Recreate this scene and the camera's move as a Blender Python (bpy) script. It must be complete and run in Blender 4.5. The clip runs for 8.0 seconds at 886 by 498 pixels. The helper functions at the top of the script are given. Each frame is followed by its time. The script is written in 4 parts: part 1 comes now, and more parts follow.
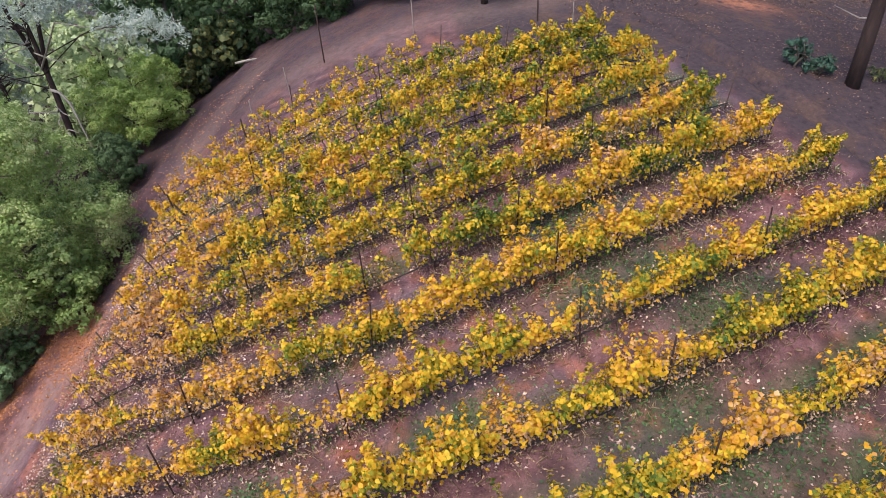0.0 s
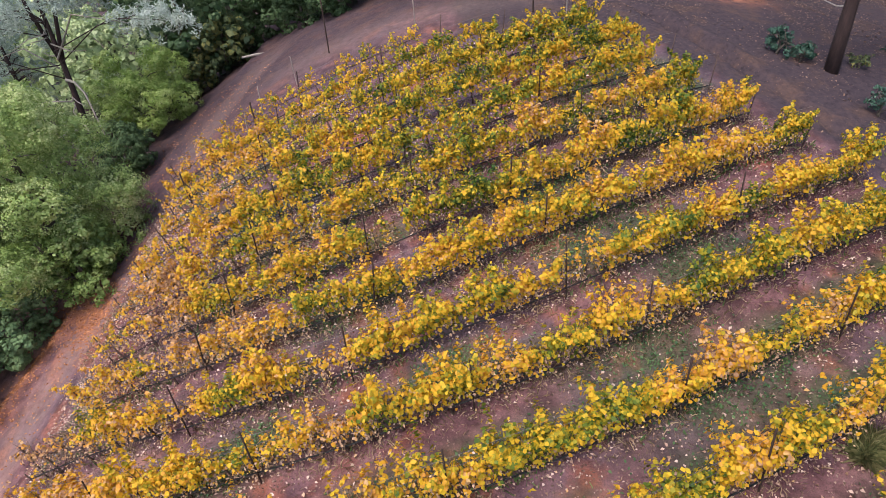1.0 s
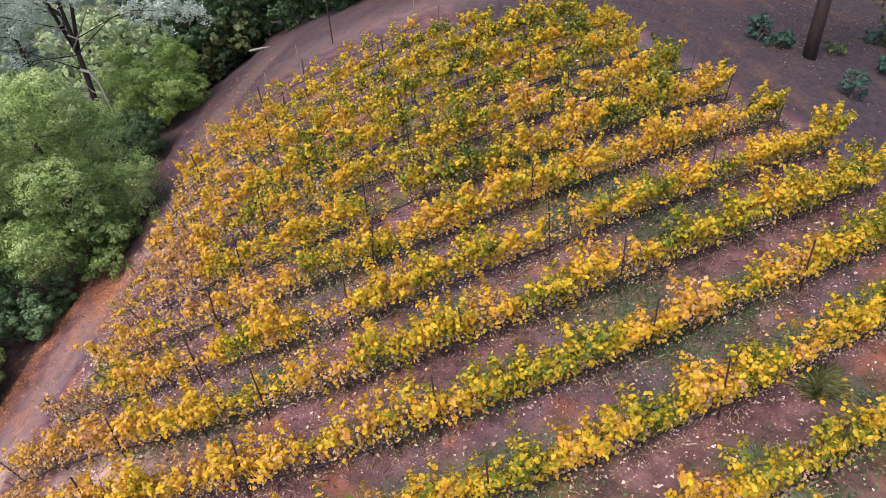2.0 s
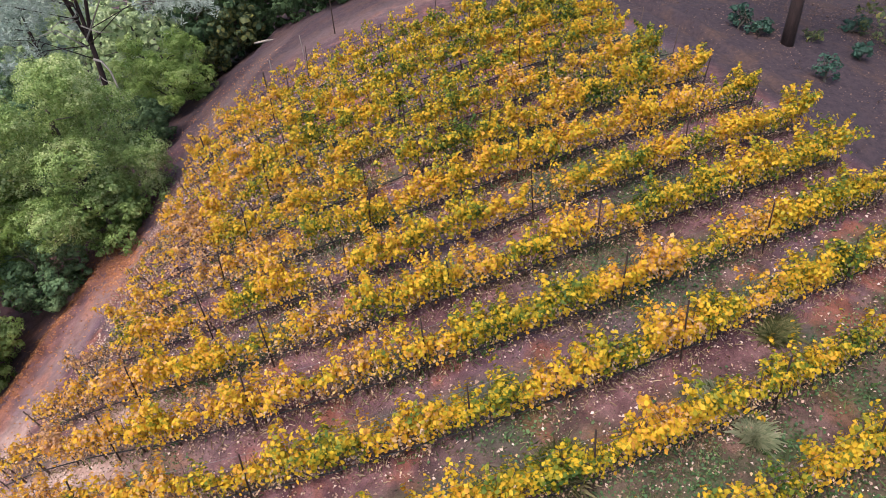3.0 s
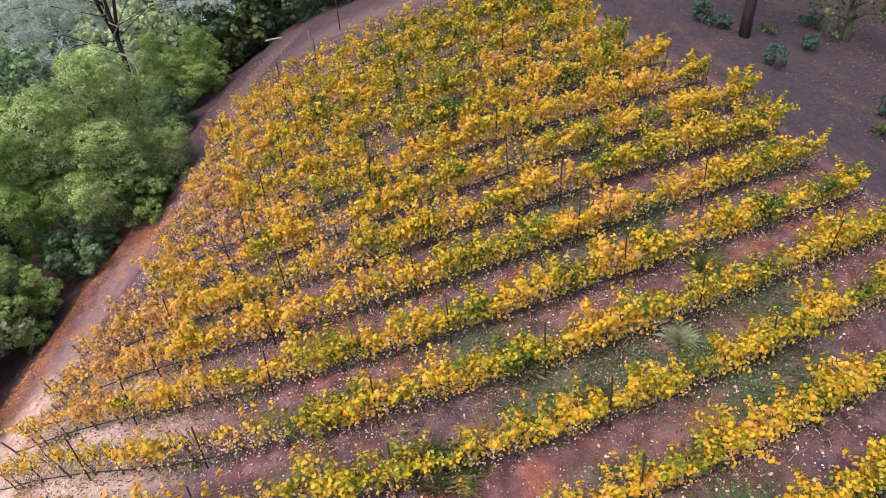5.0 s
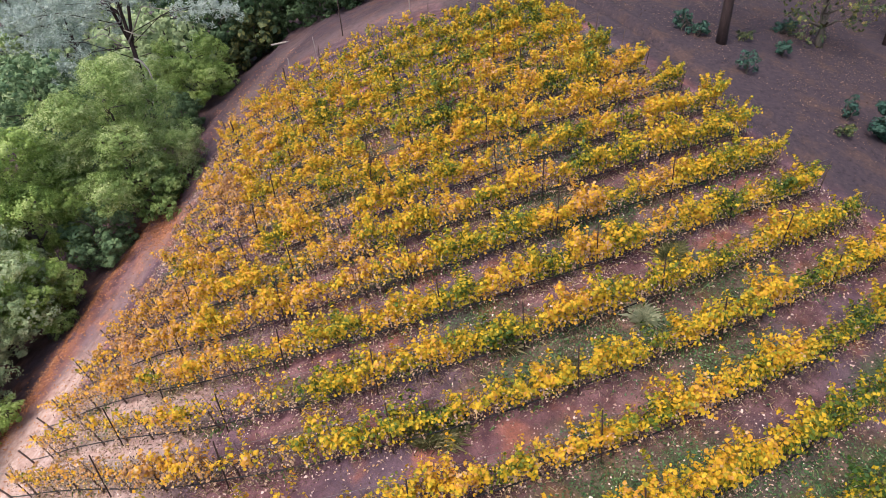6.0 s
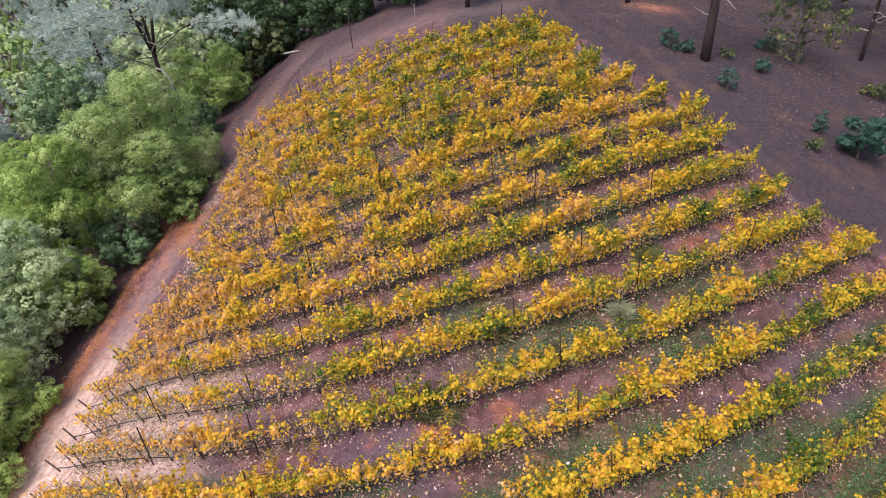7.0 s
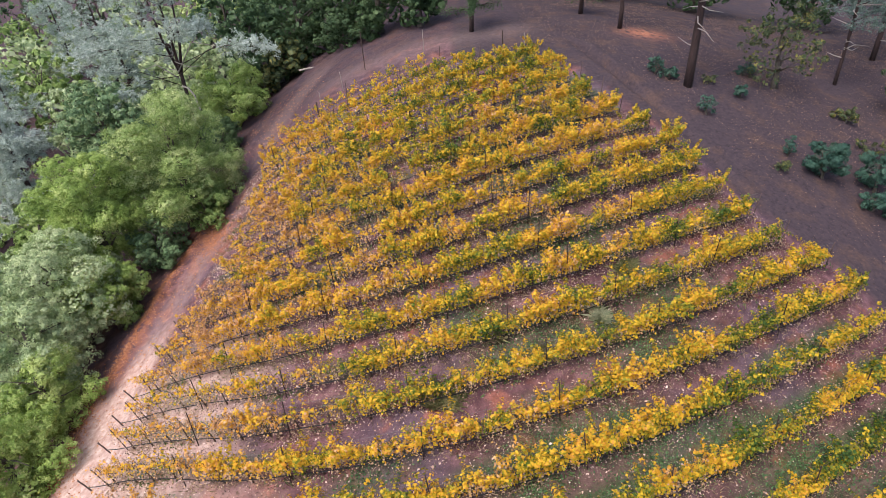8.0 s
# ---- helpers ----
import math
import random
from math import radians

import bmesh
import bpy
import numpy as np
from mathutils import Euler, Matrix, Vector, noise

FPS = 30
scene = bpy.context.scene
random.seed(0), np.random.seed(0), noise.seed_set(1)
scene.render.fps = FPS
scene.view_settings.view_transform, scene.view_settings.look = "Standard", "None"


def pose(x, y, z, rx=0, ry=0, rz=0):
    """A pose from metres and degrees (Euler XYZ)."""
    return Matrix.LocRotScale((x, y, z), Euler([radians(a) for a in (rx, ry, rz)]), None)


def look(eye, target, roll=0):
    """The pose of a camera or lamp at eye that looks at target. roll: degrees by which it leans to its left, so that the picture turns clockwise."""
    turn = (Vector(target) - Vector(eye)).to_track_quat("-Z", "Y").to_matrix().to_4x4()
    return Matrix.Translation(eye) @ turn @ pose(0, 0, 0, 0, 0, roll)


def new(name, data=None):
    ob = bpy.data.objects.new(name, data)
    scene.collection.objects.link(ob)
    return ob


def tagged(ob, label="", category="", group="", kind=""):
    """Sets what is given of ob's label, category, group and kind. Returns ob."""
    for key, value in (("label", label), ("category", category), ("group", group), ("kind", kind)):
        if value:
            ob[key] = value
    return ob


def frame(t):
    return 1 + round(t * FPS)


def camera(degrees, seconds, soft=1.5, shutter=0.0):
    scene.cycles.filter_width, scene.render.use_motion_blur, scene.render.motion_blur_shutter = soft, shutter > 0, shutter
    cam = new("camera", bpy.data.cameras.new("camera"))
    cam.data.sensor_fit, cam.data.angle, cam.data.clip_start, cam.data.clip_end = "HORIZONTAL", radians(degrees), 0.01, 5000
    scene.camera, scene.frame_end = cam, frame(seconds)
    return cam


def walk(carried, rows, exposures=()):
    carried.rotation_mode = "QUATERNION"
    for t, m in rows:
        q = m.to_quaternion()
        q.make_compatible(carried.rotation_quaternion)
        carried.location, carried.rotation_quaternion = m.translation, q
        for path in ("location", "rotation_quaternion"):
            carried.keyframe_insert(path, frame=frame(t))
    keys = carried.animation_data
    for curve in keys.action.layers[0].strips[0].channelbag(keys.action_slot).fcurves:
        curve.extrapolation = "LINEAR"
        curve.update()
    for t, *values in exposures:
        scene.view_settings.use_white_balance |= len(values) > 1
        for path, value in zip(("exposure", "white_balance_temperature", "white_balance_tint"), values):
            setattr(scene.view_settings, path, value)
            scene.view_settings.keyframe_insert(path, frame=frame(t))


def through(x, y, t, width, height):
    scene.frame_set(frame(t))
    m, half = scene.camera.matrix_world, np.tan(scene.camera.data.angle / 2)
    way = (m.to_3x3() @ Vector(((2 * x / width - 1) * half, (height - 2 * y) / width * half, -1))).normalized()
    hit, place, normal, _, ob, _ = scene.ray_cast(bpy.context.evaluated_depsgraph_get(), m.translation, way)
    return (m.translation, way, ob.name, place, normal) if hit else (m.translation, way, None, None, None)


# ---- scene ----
cam = camera(72, 8.0, soft=0.6)
PATH = [
    (0.0, look((-4.791, -11.777, 13.186), (-5.868, 13.178, -3.43), -4.45)),
    (0.5, look((-4.758, -12.825, 12.976), (-5.853, 12.214, -3.512), -4.37)),
    (1.0, look((-4.662, -13.88, 12.764), (-5.81, 11.23, -3.611), -4.40)),
    (1.5, look((-4.532, -14.992, 12.547), (-5.746, 10.202, -3.694), -4.40)),
    (3.0, look((-3.842, -18.329, 12.273), (-5.315, 6.874, -3.932), -4.52)),
    (3.5, look((-3.719, -19.434, 12.017), (-5.211, 5.844, -4.07), -4.45)),
    (4.0, look((-3.529, -20.572, 11.951), (-5.06, 4.76, -4.048), -4.44)),
    (4.5, look((-3.324, -21.775, 12.092), (-4.892, 3.596, -3.841), -4.47)),
    (5.0, look((-3.084, -23.015, 12.501), (-4.716, 2.345, -3.442), -4.60)),
    (6.5, look((-2.338, -26.788, 14.511), (-4.167, -1.512, -1.544), -4.86)),
    (7.0, look((-2.254, -28.2, 15.565), (-4.183, -2.94, -0.504), -4.66)),
    (7.5, look((-2.11, -29.798, 16.914), (-4.209, -4.541, 0.862), -4.52)),
    (8.0, look((-1.95, -31.513, 18.458), (-4.102, -6.264, 2.4), -4.59)),
]
walk(cam, PATH, [(0.0, 1.02, 6500, 10.0), (8.0, 1.07, 6500, 10.0)])

# ---- daylight: thin overcast, a broad soft sun high over the slope ----
SUN_UP, SUN_FROM = radians(60), radians(214)
world = bpy.data.worlds.new("sky")
scene.world = world
world.use_nodes = True
sky = world.node_tree.nodes.new("ShaderNodeTexSky")
sky.sky_type, sky.sun_disc = "NISHITA", False
sky.sun_elevation, sky.sun_rotation = SUN_UP, SUN_FROM
sky.dust_density, sky.air_density = 3.0, 1.0
wbg = world.node_tree.nodes["Background"]
wbg.inputs[1].default_value = 0.155
world.node_tree.links.new(sky.outputs[0], wbg.inputs[0])
sun = new("sun", bpy.data.lights.new("sun", "SUN"))
sun.data.energy, sun.data.angle, sun.data.color = 1.55, radians(35), (1.0, 0.93, 0.86)
sun_way = Vector((math.sin(SUN_FROM) * math.cos(SUN_UP), math.cos(SUN_FROM) * math.cos(SUN_UP), math.sin(SUN_UP)))
sun.matrix_world = look(sun_way * 60, (0, 0, 0))

rng = np.random.default_rng(7)


# ---- materials ----
class Nodes:
    """A short way to write a node material."""

    def __init__(self, name):
        self.m = bpy.data.materials.new(name)
        self.m.use_nodes = True
        self.t = self.m.node_tree
        self.b = self.t.nodes["Principled BSDF"]

    def add(self, kind, ins=(), **props):
        n = self.t.nodes.new(kind)
        for k, v in props.items():
            setattr(n, k, v)
        for k, v in dict(ins).items():
            self.put(n.inputs[k], v)
        return n

    def put(self, socket, v):
        if isinstance(v, bpy.types.NodeSocket):
            self.t.links.new(v, socket)
        elif isinstance(v, tuple) and len(v) == 3 and socket.type == "RGBA":
            socket.default_value = (*v, 1)
        else:
            socket.default_value = v

    def noise(self, scale, detail=4.0, rough=0.55, vec=None):
        n = self.add("ShaderNodeTexNoise", {"Scale": scale, "Detail": detail, "Roughness": rough})
        self.put(n.inputs["Vector"], vec if vec is not None else self.place())
        return n.outputs[0]

    def place(self):
        if not hasattr(self, "geo"):
            self.geo = self.add("ShaderNodeNewGeometry")
        return self.geo.outputs["Position"]

    def island(self):
        self.place()
        return self.geo.outputs["Random Per Island"]

    def math(self, op, a, b=0.0, clamp=False):
        n = self.add("ShaderNodeMath", operation=op, use_clamp=clamp)
        self.put(n.inputs[0], a)
        self.put(n.inputs[1], b)
        return n.outputs[0]

    def ramp(self, fac, stops):
        n = self.add("ShaderNodeValToRGB")
        e = n.color_ramp.elements
        while len(e) < len(stops):
            e.new(0.5)
        for el, (p, c) in zip(e, stops):
            el.position, el.color = p, (*c, 1)
        self.put(n.inputs[0], fac)
        return n.outputs[0]

    def step(self, fac, lo, hi):
        n = self.add("ShaderNodeMapRange", {"From Min": lo, "From Max": hi}, interpolation_type="SMOOTHSTEP")
        self.put(n.inputs[0], fac)
        return n.outputs[0]

    def mix(self, fac, a, b, mode="MIX"):
        n = self.add("ShaderNodeMix", data_type="RGBA", blend_type=mode)
        self.put(n.inputs[0], fac)
        self.put(n.inputs[6], a)
        self.put(n.inputs[7], b)
        return n.outputs[2]

    def done(self, colour, rough=0.8, bump=None, strength=0.3, dist=0.02, **more):
        self.put(self.b.inputs["Base Color"], colour)
        self.put(self.b.inputs["Roughness"], rough)
        self.put(self.b.inputs["Specular IOR Level"], more.get("spec", 0.25))
        if bump is not None:
            n = self.add("ShaderNodeBump", {"Strength": strength, "Distance": dist, "Height": bump})
            self.put(self.b.inputs["Normal"], n.outputs[0])
        if "through" in more:  # light that shines through a leaf
            tr = self.add("ShaderNodeBsdfTranslucent", {"Color": colour})
            mx = self.add("ShaderNodeMixShader", {0: more["through"], 1: self.b.outputs[0], 2: tr.outputs[0]})
            self.t.links.new(mx.outputs[0], self.t.nodes["Material Output"].inputs[0])
        return self.m


def leaf_material(name, stops, patch=0.3, through=0.3, island=0.5, rough=0.6, green_and_haze=None, spread=1.0, vary=0.24):
    """Leaves that differ one by one (island), plant by plant and in patches over the slope (spread)."""
    n = Nodes(name)
    own = n.add("ShaderNodeObjectInfo").outputs["Random"]
    fac = n.math("MULTIPLY_ADD", n.math("SUBTRACT", n.island(), 0.5), island)
    fac.node.inputs[2].default_value = 0.5
    fac = n.math("ADD", fac, n.math("MULTIPLY", n.math("SUBTRACT", n.noise(patch, 3), 0.5), spread))
    fac = n.math("ADD", fac, n.math("MULTIPLY", n.math("SUBTRACT", own, 0.5), vary))
    if green_and_haze:
        x = n.add("ShaderNodeSeparateXYZ", {0: n.place()}).outputs[0]
        fac = n.math("SUBTRACT", fac, n.math("MULTIPLY", n.step(x, *green_and_haze[:2]), green_and_haze[2]))
        # leaves pale towards the left: haze glare put into their colour
        fac = n.math("ADD", fac, n.math("MULTIPLY", n.step(x, -6.0, -22.0), green_and_haze[3]))
    col = n.ramp(fac, stops)
    col = n.mix(n.math("MULTIPLY", n.noise(35, 2), 0.3), col, (0.3, 0.2, 0.08), "MULTIPLY")
    return n.done(col, rough, through=through, spec=0.3)


VINE_LEAF = leaf_material("vine_leaf", [(0.0, (0.045, 0.10, 0.018)), (0.16, (0.14, 0.19, 0.022)), (0.34, (0.38, 0.32, 0.024)),
                                        (0.5, (0.76, 0.505, 0.03)), (0.72, (0.78, 0.425, 0.036)), (0.86, (0.66, 0.31, 0.06)), (0.94, (0.78, 0.52, 0.25)),
                                        (1.0, (0.52, 0.30, 0.17))], 0.55, 0.38, 0.52, green_and_haze=(0.0, 16.0, 0.15, 0.26), spread=1.45, vary=0.34)
VINE_DRY = leaf_material("withered_vine_leaf", [(0.0, (0.11, 0.085, 0.05)), (0.3, (0.25, 0.16, 0.11)), (0.55, (0.44, 0.29, 0.20)), (0.8, (0.64, 0.45, 0.32)), (1.0, (0.68, 0.46, 0.16))], 0.5, 0.25, 0.9)
FALLEN = leaf_material("fallen_leaf", [(0.0, (0.28, 0.17, 0.11)), (0.3, (0.45, 0.30, 0.24)), (0.55, (0.60, 0.44, 0.39)), (0.85, (0.78, 0.63, 0.58)), (1.0, (0.56, 0.33, 0.11))], 0.5, 0.1, 0.9)
ORANGE = leaf_material("orange_litter", [(0.0, (0.22, 0.08, 0.03)), (0.5, (0.50, 0.19, 0.07)), (1.0, (0.60, 0.32, 0.18))], 0.8, 0.1, 0.9)
BROWN = leaf_material("brown_litter", [(0.0, (0.04, 0.025, 0.02)), (0.5, (0.13, 0.075, 0.055)), (1.0, (0.27, 0.17, 0.12))], 0.8, 0.1, 0.9)
CRUMB = leaf_material("leaf_crumb", [(0.0, (0.045, 0.028, 0.024)), (0.4, (0.12, 0.075, 0.06)), (0.75, (0.24, 0.165, 0.14)), (1.0, (0.42, 0.31, 0.26))], 0.8, 0.1, 0.9)
# the oaks' wide spread colours in light and dark lumps, strengthening crown shading
OAK_LEAF = leaf_material("oak_leaf", [(0.0, (0.075, 0.14, 0.035)), (0.5, (0.26, 0.37, 0.105)), (1.0, (0.60, 0.66, 0.33))], 0.5, 0.3, 0.45, spread=1.5)
BRIGHT_OAK = leaf_material("bright_oak_leaf", [(0.0, (0.11, 0.19, 0.04)), (0.5, (0.33, 0.46, 0.115)), (1.0, (0.60, 0.68, 0.28))], 0.5, 0.36, 0.45, spread=1.5)
# pale grey-green leaves, lightened further to carry haze and glare in their colour
HAZED_PALE_OAK = leaf_material("hazed_pale_oak_leaf", [(0.0, (0.19, 0.28, 0.12)), (0.5, (0.45, 0.55, 0.29)), (1.0, (0.70, 0.75, 0.50))], 0.5, 0.36, 0.45, spread=1.5)
SHRUB_LEAF = leaf_material("shrub_leaf", [(0.0, (0.018, 0.055, 0.042)), (0.5, (0.045, 0.11, 0.08)), (1.0, (0.10, 0.19, 0.13))], 0.9, 0.25, 0.5)
DARK_OAK = leaf_material("dark_oak_leaf", [(0.0, (0.05, 0.10, 0.045)), (0.5, (0.13, 0.22, 0.10)), (1.0, (0.28, 0.38, 0.19))], 0.5, 0.2, 0.45, spread=1.4)
DARK_LEAF = leaf_material("dark_leaf", [(0.0, (0.03, 0.06, 0.03)), (0.5, (0.065, 0.12, 0.05)), (1.0, (0.13, 0.19, 0.08))], 0.75, 0.3, 0.5)
GREY_NEEDLE = leaf_material("grey_needle", [(0.0, (0.22, 0.28, 0.22)), (0.5, (0.42, 0.50, 0.44)), (1.0, (0.62, 0.68, 0.63))], 0.3, 0.2, 0.6)
DULL_NEEDLE = leaf_material("dull_needle", [(0.0, (0.05, 0.09, 0.08)), (0.5, (0.12, 0.18, 0.155)), (1.0, (0.24, 0.31, 0.27))], 0.3, 0.2, 0.6)
AUTUMN_LEAF = leaf_material("autumn_leaf", [(0.0, (0.035, 0.065, 0.035)), (0.5, (0.09, 0.12, 0.045)), (0.8, (0.24, 0.22, 0.06)), (1.0, (0.38, 0.28, 0.10))], 0.6, 0.25, 0.7)
GRASS = leaf_material("grass_blade", [(0.0, (0.045, 0.10, 0.03)), (0.5, (0.10, 0.19, 0.055)), (0.85, (0.20, 0.28, 0.10)), (1.0, (0.40, 0.38, 0.2))], 0.5, 0.25, 0.6)
HERB = leaf_material("herb_leaf", [(0.0, (0.03, 0.08, 0.035)), (0.5, (0.075, 0.155, 0.062)), (0.85, (0.15, 0.25, 0.10)), (1.0, (0.32, 0.34, 0.18))], 0.5, 0.2, 0.6)
DRY_GRASS = leaf_material("dry_grass_blade", [(0.0, (0.22, 0.27, 0.16)), (0.5, (0.40, 0.44, 0.28)), (1.0, (0.6, 0.57, 0.4))], 0.5, 0.25, 0.7)

OLIVE = leaf_material("olive_blade", [(0.0, (0.07, 0.09, 0.035)), (0.5, (0.17, 0.18, 0.075)), (0.85, (0.32, 0.29, 0.15)), (1.0, (0.45, 0.38, 0.22))], 0.6, 0.2, 0.8)
STRAW = leaf_material("straw_blade", [(0.0, (0.12, 0.10, 0.05)), (0.4, (0.30, 0.22, 0.13)), (0.8, (0.52, 0.40, 0.27)), (1.0, (0.24, 0.27, 0.12))], 0.6, 0.2, 0.9)
BLUE_NEEDLE = leaf_material("blue_grey_needle", [(0.0, (0.13, 0.19, 0.15)), (0.5, (0.29, 0.37, 0.31)), (1.0, (0.48, 0.55, 0.50))], 0.3, 0.2, 0.6)


def bark_material(name, dark, light, scale=9.0):
    n = Nodes(name)
    grain = n.noise(scale, 6, 0.7, n.add("ShaderNodeVectorMath", {0: n.place(), 1: (1, 1, 0.25)}, operation="MULTIPLY").outputs[0])
    col = n.ramp(grain, [(0.3, dark), (0.7, light)])
    col = n.mix(n.math("MULTIPLY", n.noise(0.8), 0.5), col, dark)
    return n.done(col, 0.9, grain, 0.8, 0.05)


PINE_BARK = bark_material("pine_bark", (0.018, 0.012, 0.012), (0.065, 0.038, 0.036), 6)
OAK_BARK = bark_material("oak_bark", (0.04, 0.033, 0.028), (0.15, 0.125, 0.105))
DEAD_WOOD = bark_material("dead_wood", (0.20, 0.17, 0.15), (0.45, 0.40, 0.36))
VINE_BARK = bark_material("vine_bark", (0.045, 0.03, 0.026), (0.18, 0.115, 0.09), 30)
POST_WOOD = bark_material("post_wood", (0.06, 0.05, 0.045), (0.19, 0.16, 0.14), 20)
PALE_WOOD = bark_material("pale_wood", (0.16, 0.13, 0.12), (0.34, 0.28, 0.25), 20)


def plain(name, c, rough, metal=0.0):
    n = Nodes(name)
    n.b.inputs["Metallic"].default_value = metal
    col = n.mix(n.step(n.noise(14), 0.45, 0.75), c, tuple(v * 0.6 for v in c))
    return n.done(col, rough)


STEEL = plain("rusty_steel", (0.045, 0.028, 0.024), 0.75, 0.2)
END_STEEL = plain("weathered_stake", (0.09, 0.06, 0.055), 0.8, 0.1)
WIRE = plain("trellis_wire", (0.16, 0.15, 0.15), 0.5, 0.7)
HOSE = plain("black_hose", (0.018, 0.018, 0.02), 0.5)


def soil_material():
    n = Nodes("hillside_soil")
    kind = n.add("ShaderNodeAttribute", attribute_name="soil")
    parts = n.add("ShaderNodeSeparateColor", {0: kind.outputs["Color"]}).outputs
    track, litter, grass, wood = parts[0], parts[1], parts[2], kind.outputs["Alpha"]
    fine, mid, big = n.noise(9, 8, 0.7), n.noise(1.3, 5, 0.6), n.noise(0.18, 3)
    col = n.ramp(mid, [(0.36, (0.068, 0.032, 0.040)), (0.5, (0.124, 0.060, 0.068)), (0.64, (0.200, 0.104, 0.112))])
    col = n.mix(n.step(big, 0.45, 0.65), col, n.ramp(mid, [(0.3, (0.062, 0.040, 0.055)), (0.7, (0.148, 0.094, 0.122))]))
    col = n.mix(n.math("MULTIPLY", n.step(n.noise(0.55, 4), 0.52, 0.68), 0.75), col, n.ramp(mid, [(0.35, (0.171, 0.058, 0.039)), (0.65, (0.332, 0.124, 0.083))]))
    col = n.mix(n.math("MULTIPLY", n.step(fine, 0.5, 0.62), 0.45), col, (0.091, 0.050, 0.053))
    grit = n.noise(34, 5, 0.75)
    col = n.mix(0.75, col, n.ramp(grit, [(0.32, (0.42, 0.40, 0.40)), (0.5, (1.0, 1.0, 1.0)), (0.68, (1.75, 1.7, 1.65))]), "MULTIPLY")
    floor_ = n.ramp(n.noise(3.5, 8, 0.75), [(0.3, (0.020, 0.015, 0.019)), (0.5, (0.050, 0.037, 0.044)), (0.66, (0.070, 0.047, 0.050)), (0.8, (0.115, 0.080, 0.082))])
    floor_ = n.mix(n.math("MULTIPLY", n.step(n.noise(0.5, 5, 0.65), 0.48, 0.66), 0.45), floor_, n.ramp(n.noise(5, 6, 0.7), [(0.35, (0.055, 0.034, 0.026)), (0.65, (0.15, 0.085, 0.06))]))
    # woodland floor colour, also standing in for shadow on the upper bank
    col = n.mix(wood, col, floor_)
    # pale track dirt, its tones raised to carry the lower-left glare
    road_and_glare_ = n.ramp(n.noise(2.2, 7, 0.7), [(0.3, (0.30, 0.18, 0.15)), (0.5, (0.46, 0.315, 0.27)), (0.7, (0.62, 0.48, 0.43))])
    col = n.mix(track, col, road_and_glare_)
    orange_ = n.ramp(n.noise(6, 8, 0.8), [(0.3, (0.126, 0.052, 0.041)), (0.5, (0.294, 0.119, 0.070)), (0.7, (0.385, 0.189, 0.131))])
    col = n.mix(n.math("MULTIPLY", litter, n.step(n.noise(1.8, 5), 0.3, 0.55)), col, orange_)
    green_ = n.ramp(n.noise(8, 6, 0.7), [(0.3, (0.021, 0.044, 0.014)), (0.6, (0.052, 0.112, 0.036)), (0.8, (0.10, 0.15, 0.07))])
    col = n.mix(n.math("MULTIPLY", grass, n.step(n.noise(3, 6, 0.7), 0.22, 0.48)), col, green_)
    specks = n.add("ShaderNodeTexVoronoi", {"Vector": n.place(), "Scale": 7.0, "Randomness": 1.0})
    some = n.math("MULTIPLY", n.math("LESS_THAN", specks.outputs["Distance"], 0.17),
                  n.math("GREATER_THAN", n.add("ShaderNodeSeparateColor", {0: specks.outputs["Color"]}).outputs[0], 0.62))
    col = n.mix(n.math("MULTIPLY", some, 0.4), col, n.mix(specks.outputs["Color"], (0.36, 0.23, 0.17), (0.24, 0.12, 0.06)))
    relief = n.math("ADD", n.math("MULTIPLY", mid, 1.0), n.math("ADD", n.math("MULTIPLY", fine, 0.6), n.math("MULTIPLY", grit, 0.22)))
    return n.done(col, 0.95, relief, 0.6, 0.12, spec=0.1)


SOIL = soil_material()


# ---- the hill and the plan of the rows ----
def squeeze(v, lo, hi, d):
    v = np.asarray(v, float)
    low = lo - d * (1 - np.exp(-np.maximum(lo - v, 0) / d))
    high = hi + d * (1 - np.exp(-np.maximum(v - hi, 0) / d))
    return np.where(v < lo, low, np.where(v > hi, high, v))


def hill(x, y):
    x, y = squeeze(x, -22, 24, 13) / 20, squeeze(y, -26, 30, 16) / 20
    return (-0.157 + 0.126 * x + 4.238 * y - 4.739 * x * x + 1.444 * x * y + 0.213 * y * y
            + 0.784 * x**3 + 0.609 * x * x * y - 0.68 * x * y * y - 0.615 * y**3)


def row_y(i, x):
    """A vine row's line over the slope; towards the track the lower rows run straight on downhill."""
    x = np.asarray(x, float)
    past = np.maximum(-17.0 - x, 0)
    i = i - 0.3 - 0.0165 * past**2 * (1 + 0.3 * np.clip(4 - np.asarray(i, float), 0, 3))
    x = x / 20
    return (-19.809 + 2.524 * i + 0.0079 * i * i + 6.98 * x + 0.1412 * i * x + 7.099 * x * x - 0.3452 * i * x * x - 2.353 * x**3)


def row_index(x, y):
    """The row, as a fraction, on which a place lies."""
    x = np.asarray(x, float)
    lo, hi = np.full(x.shape, -14.0), np.full(x.shape, 34.0)
    for _ in range(24):
        mid = (lo + hi) / 2
        low = row_y(mid, x) < y
        lo, hi = np.where(low, mid, lo), np.where(low, hi, mid)
    return lo


def row_right(i):
    return np.interp(i, [-4, 0, 1, 2, 3, 4, 5, 6, 7, 8, 9, 10, 11, 12, 13, 14, 15, 16, 17, 18], [27.5, 22.8, 21.4, 20.0, 19.1, 18.2, 15.8, 14.7, 12.7, 12.0, 11.1, 9.8, 8.1, 7.1, 5.8, 4.7, 2.6, -2.0, -5.5, -6.0])


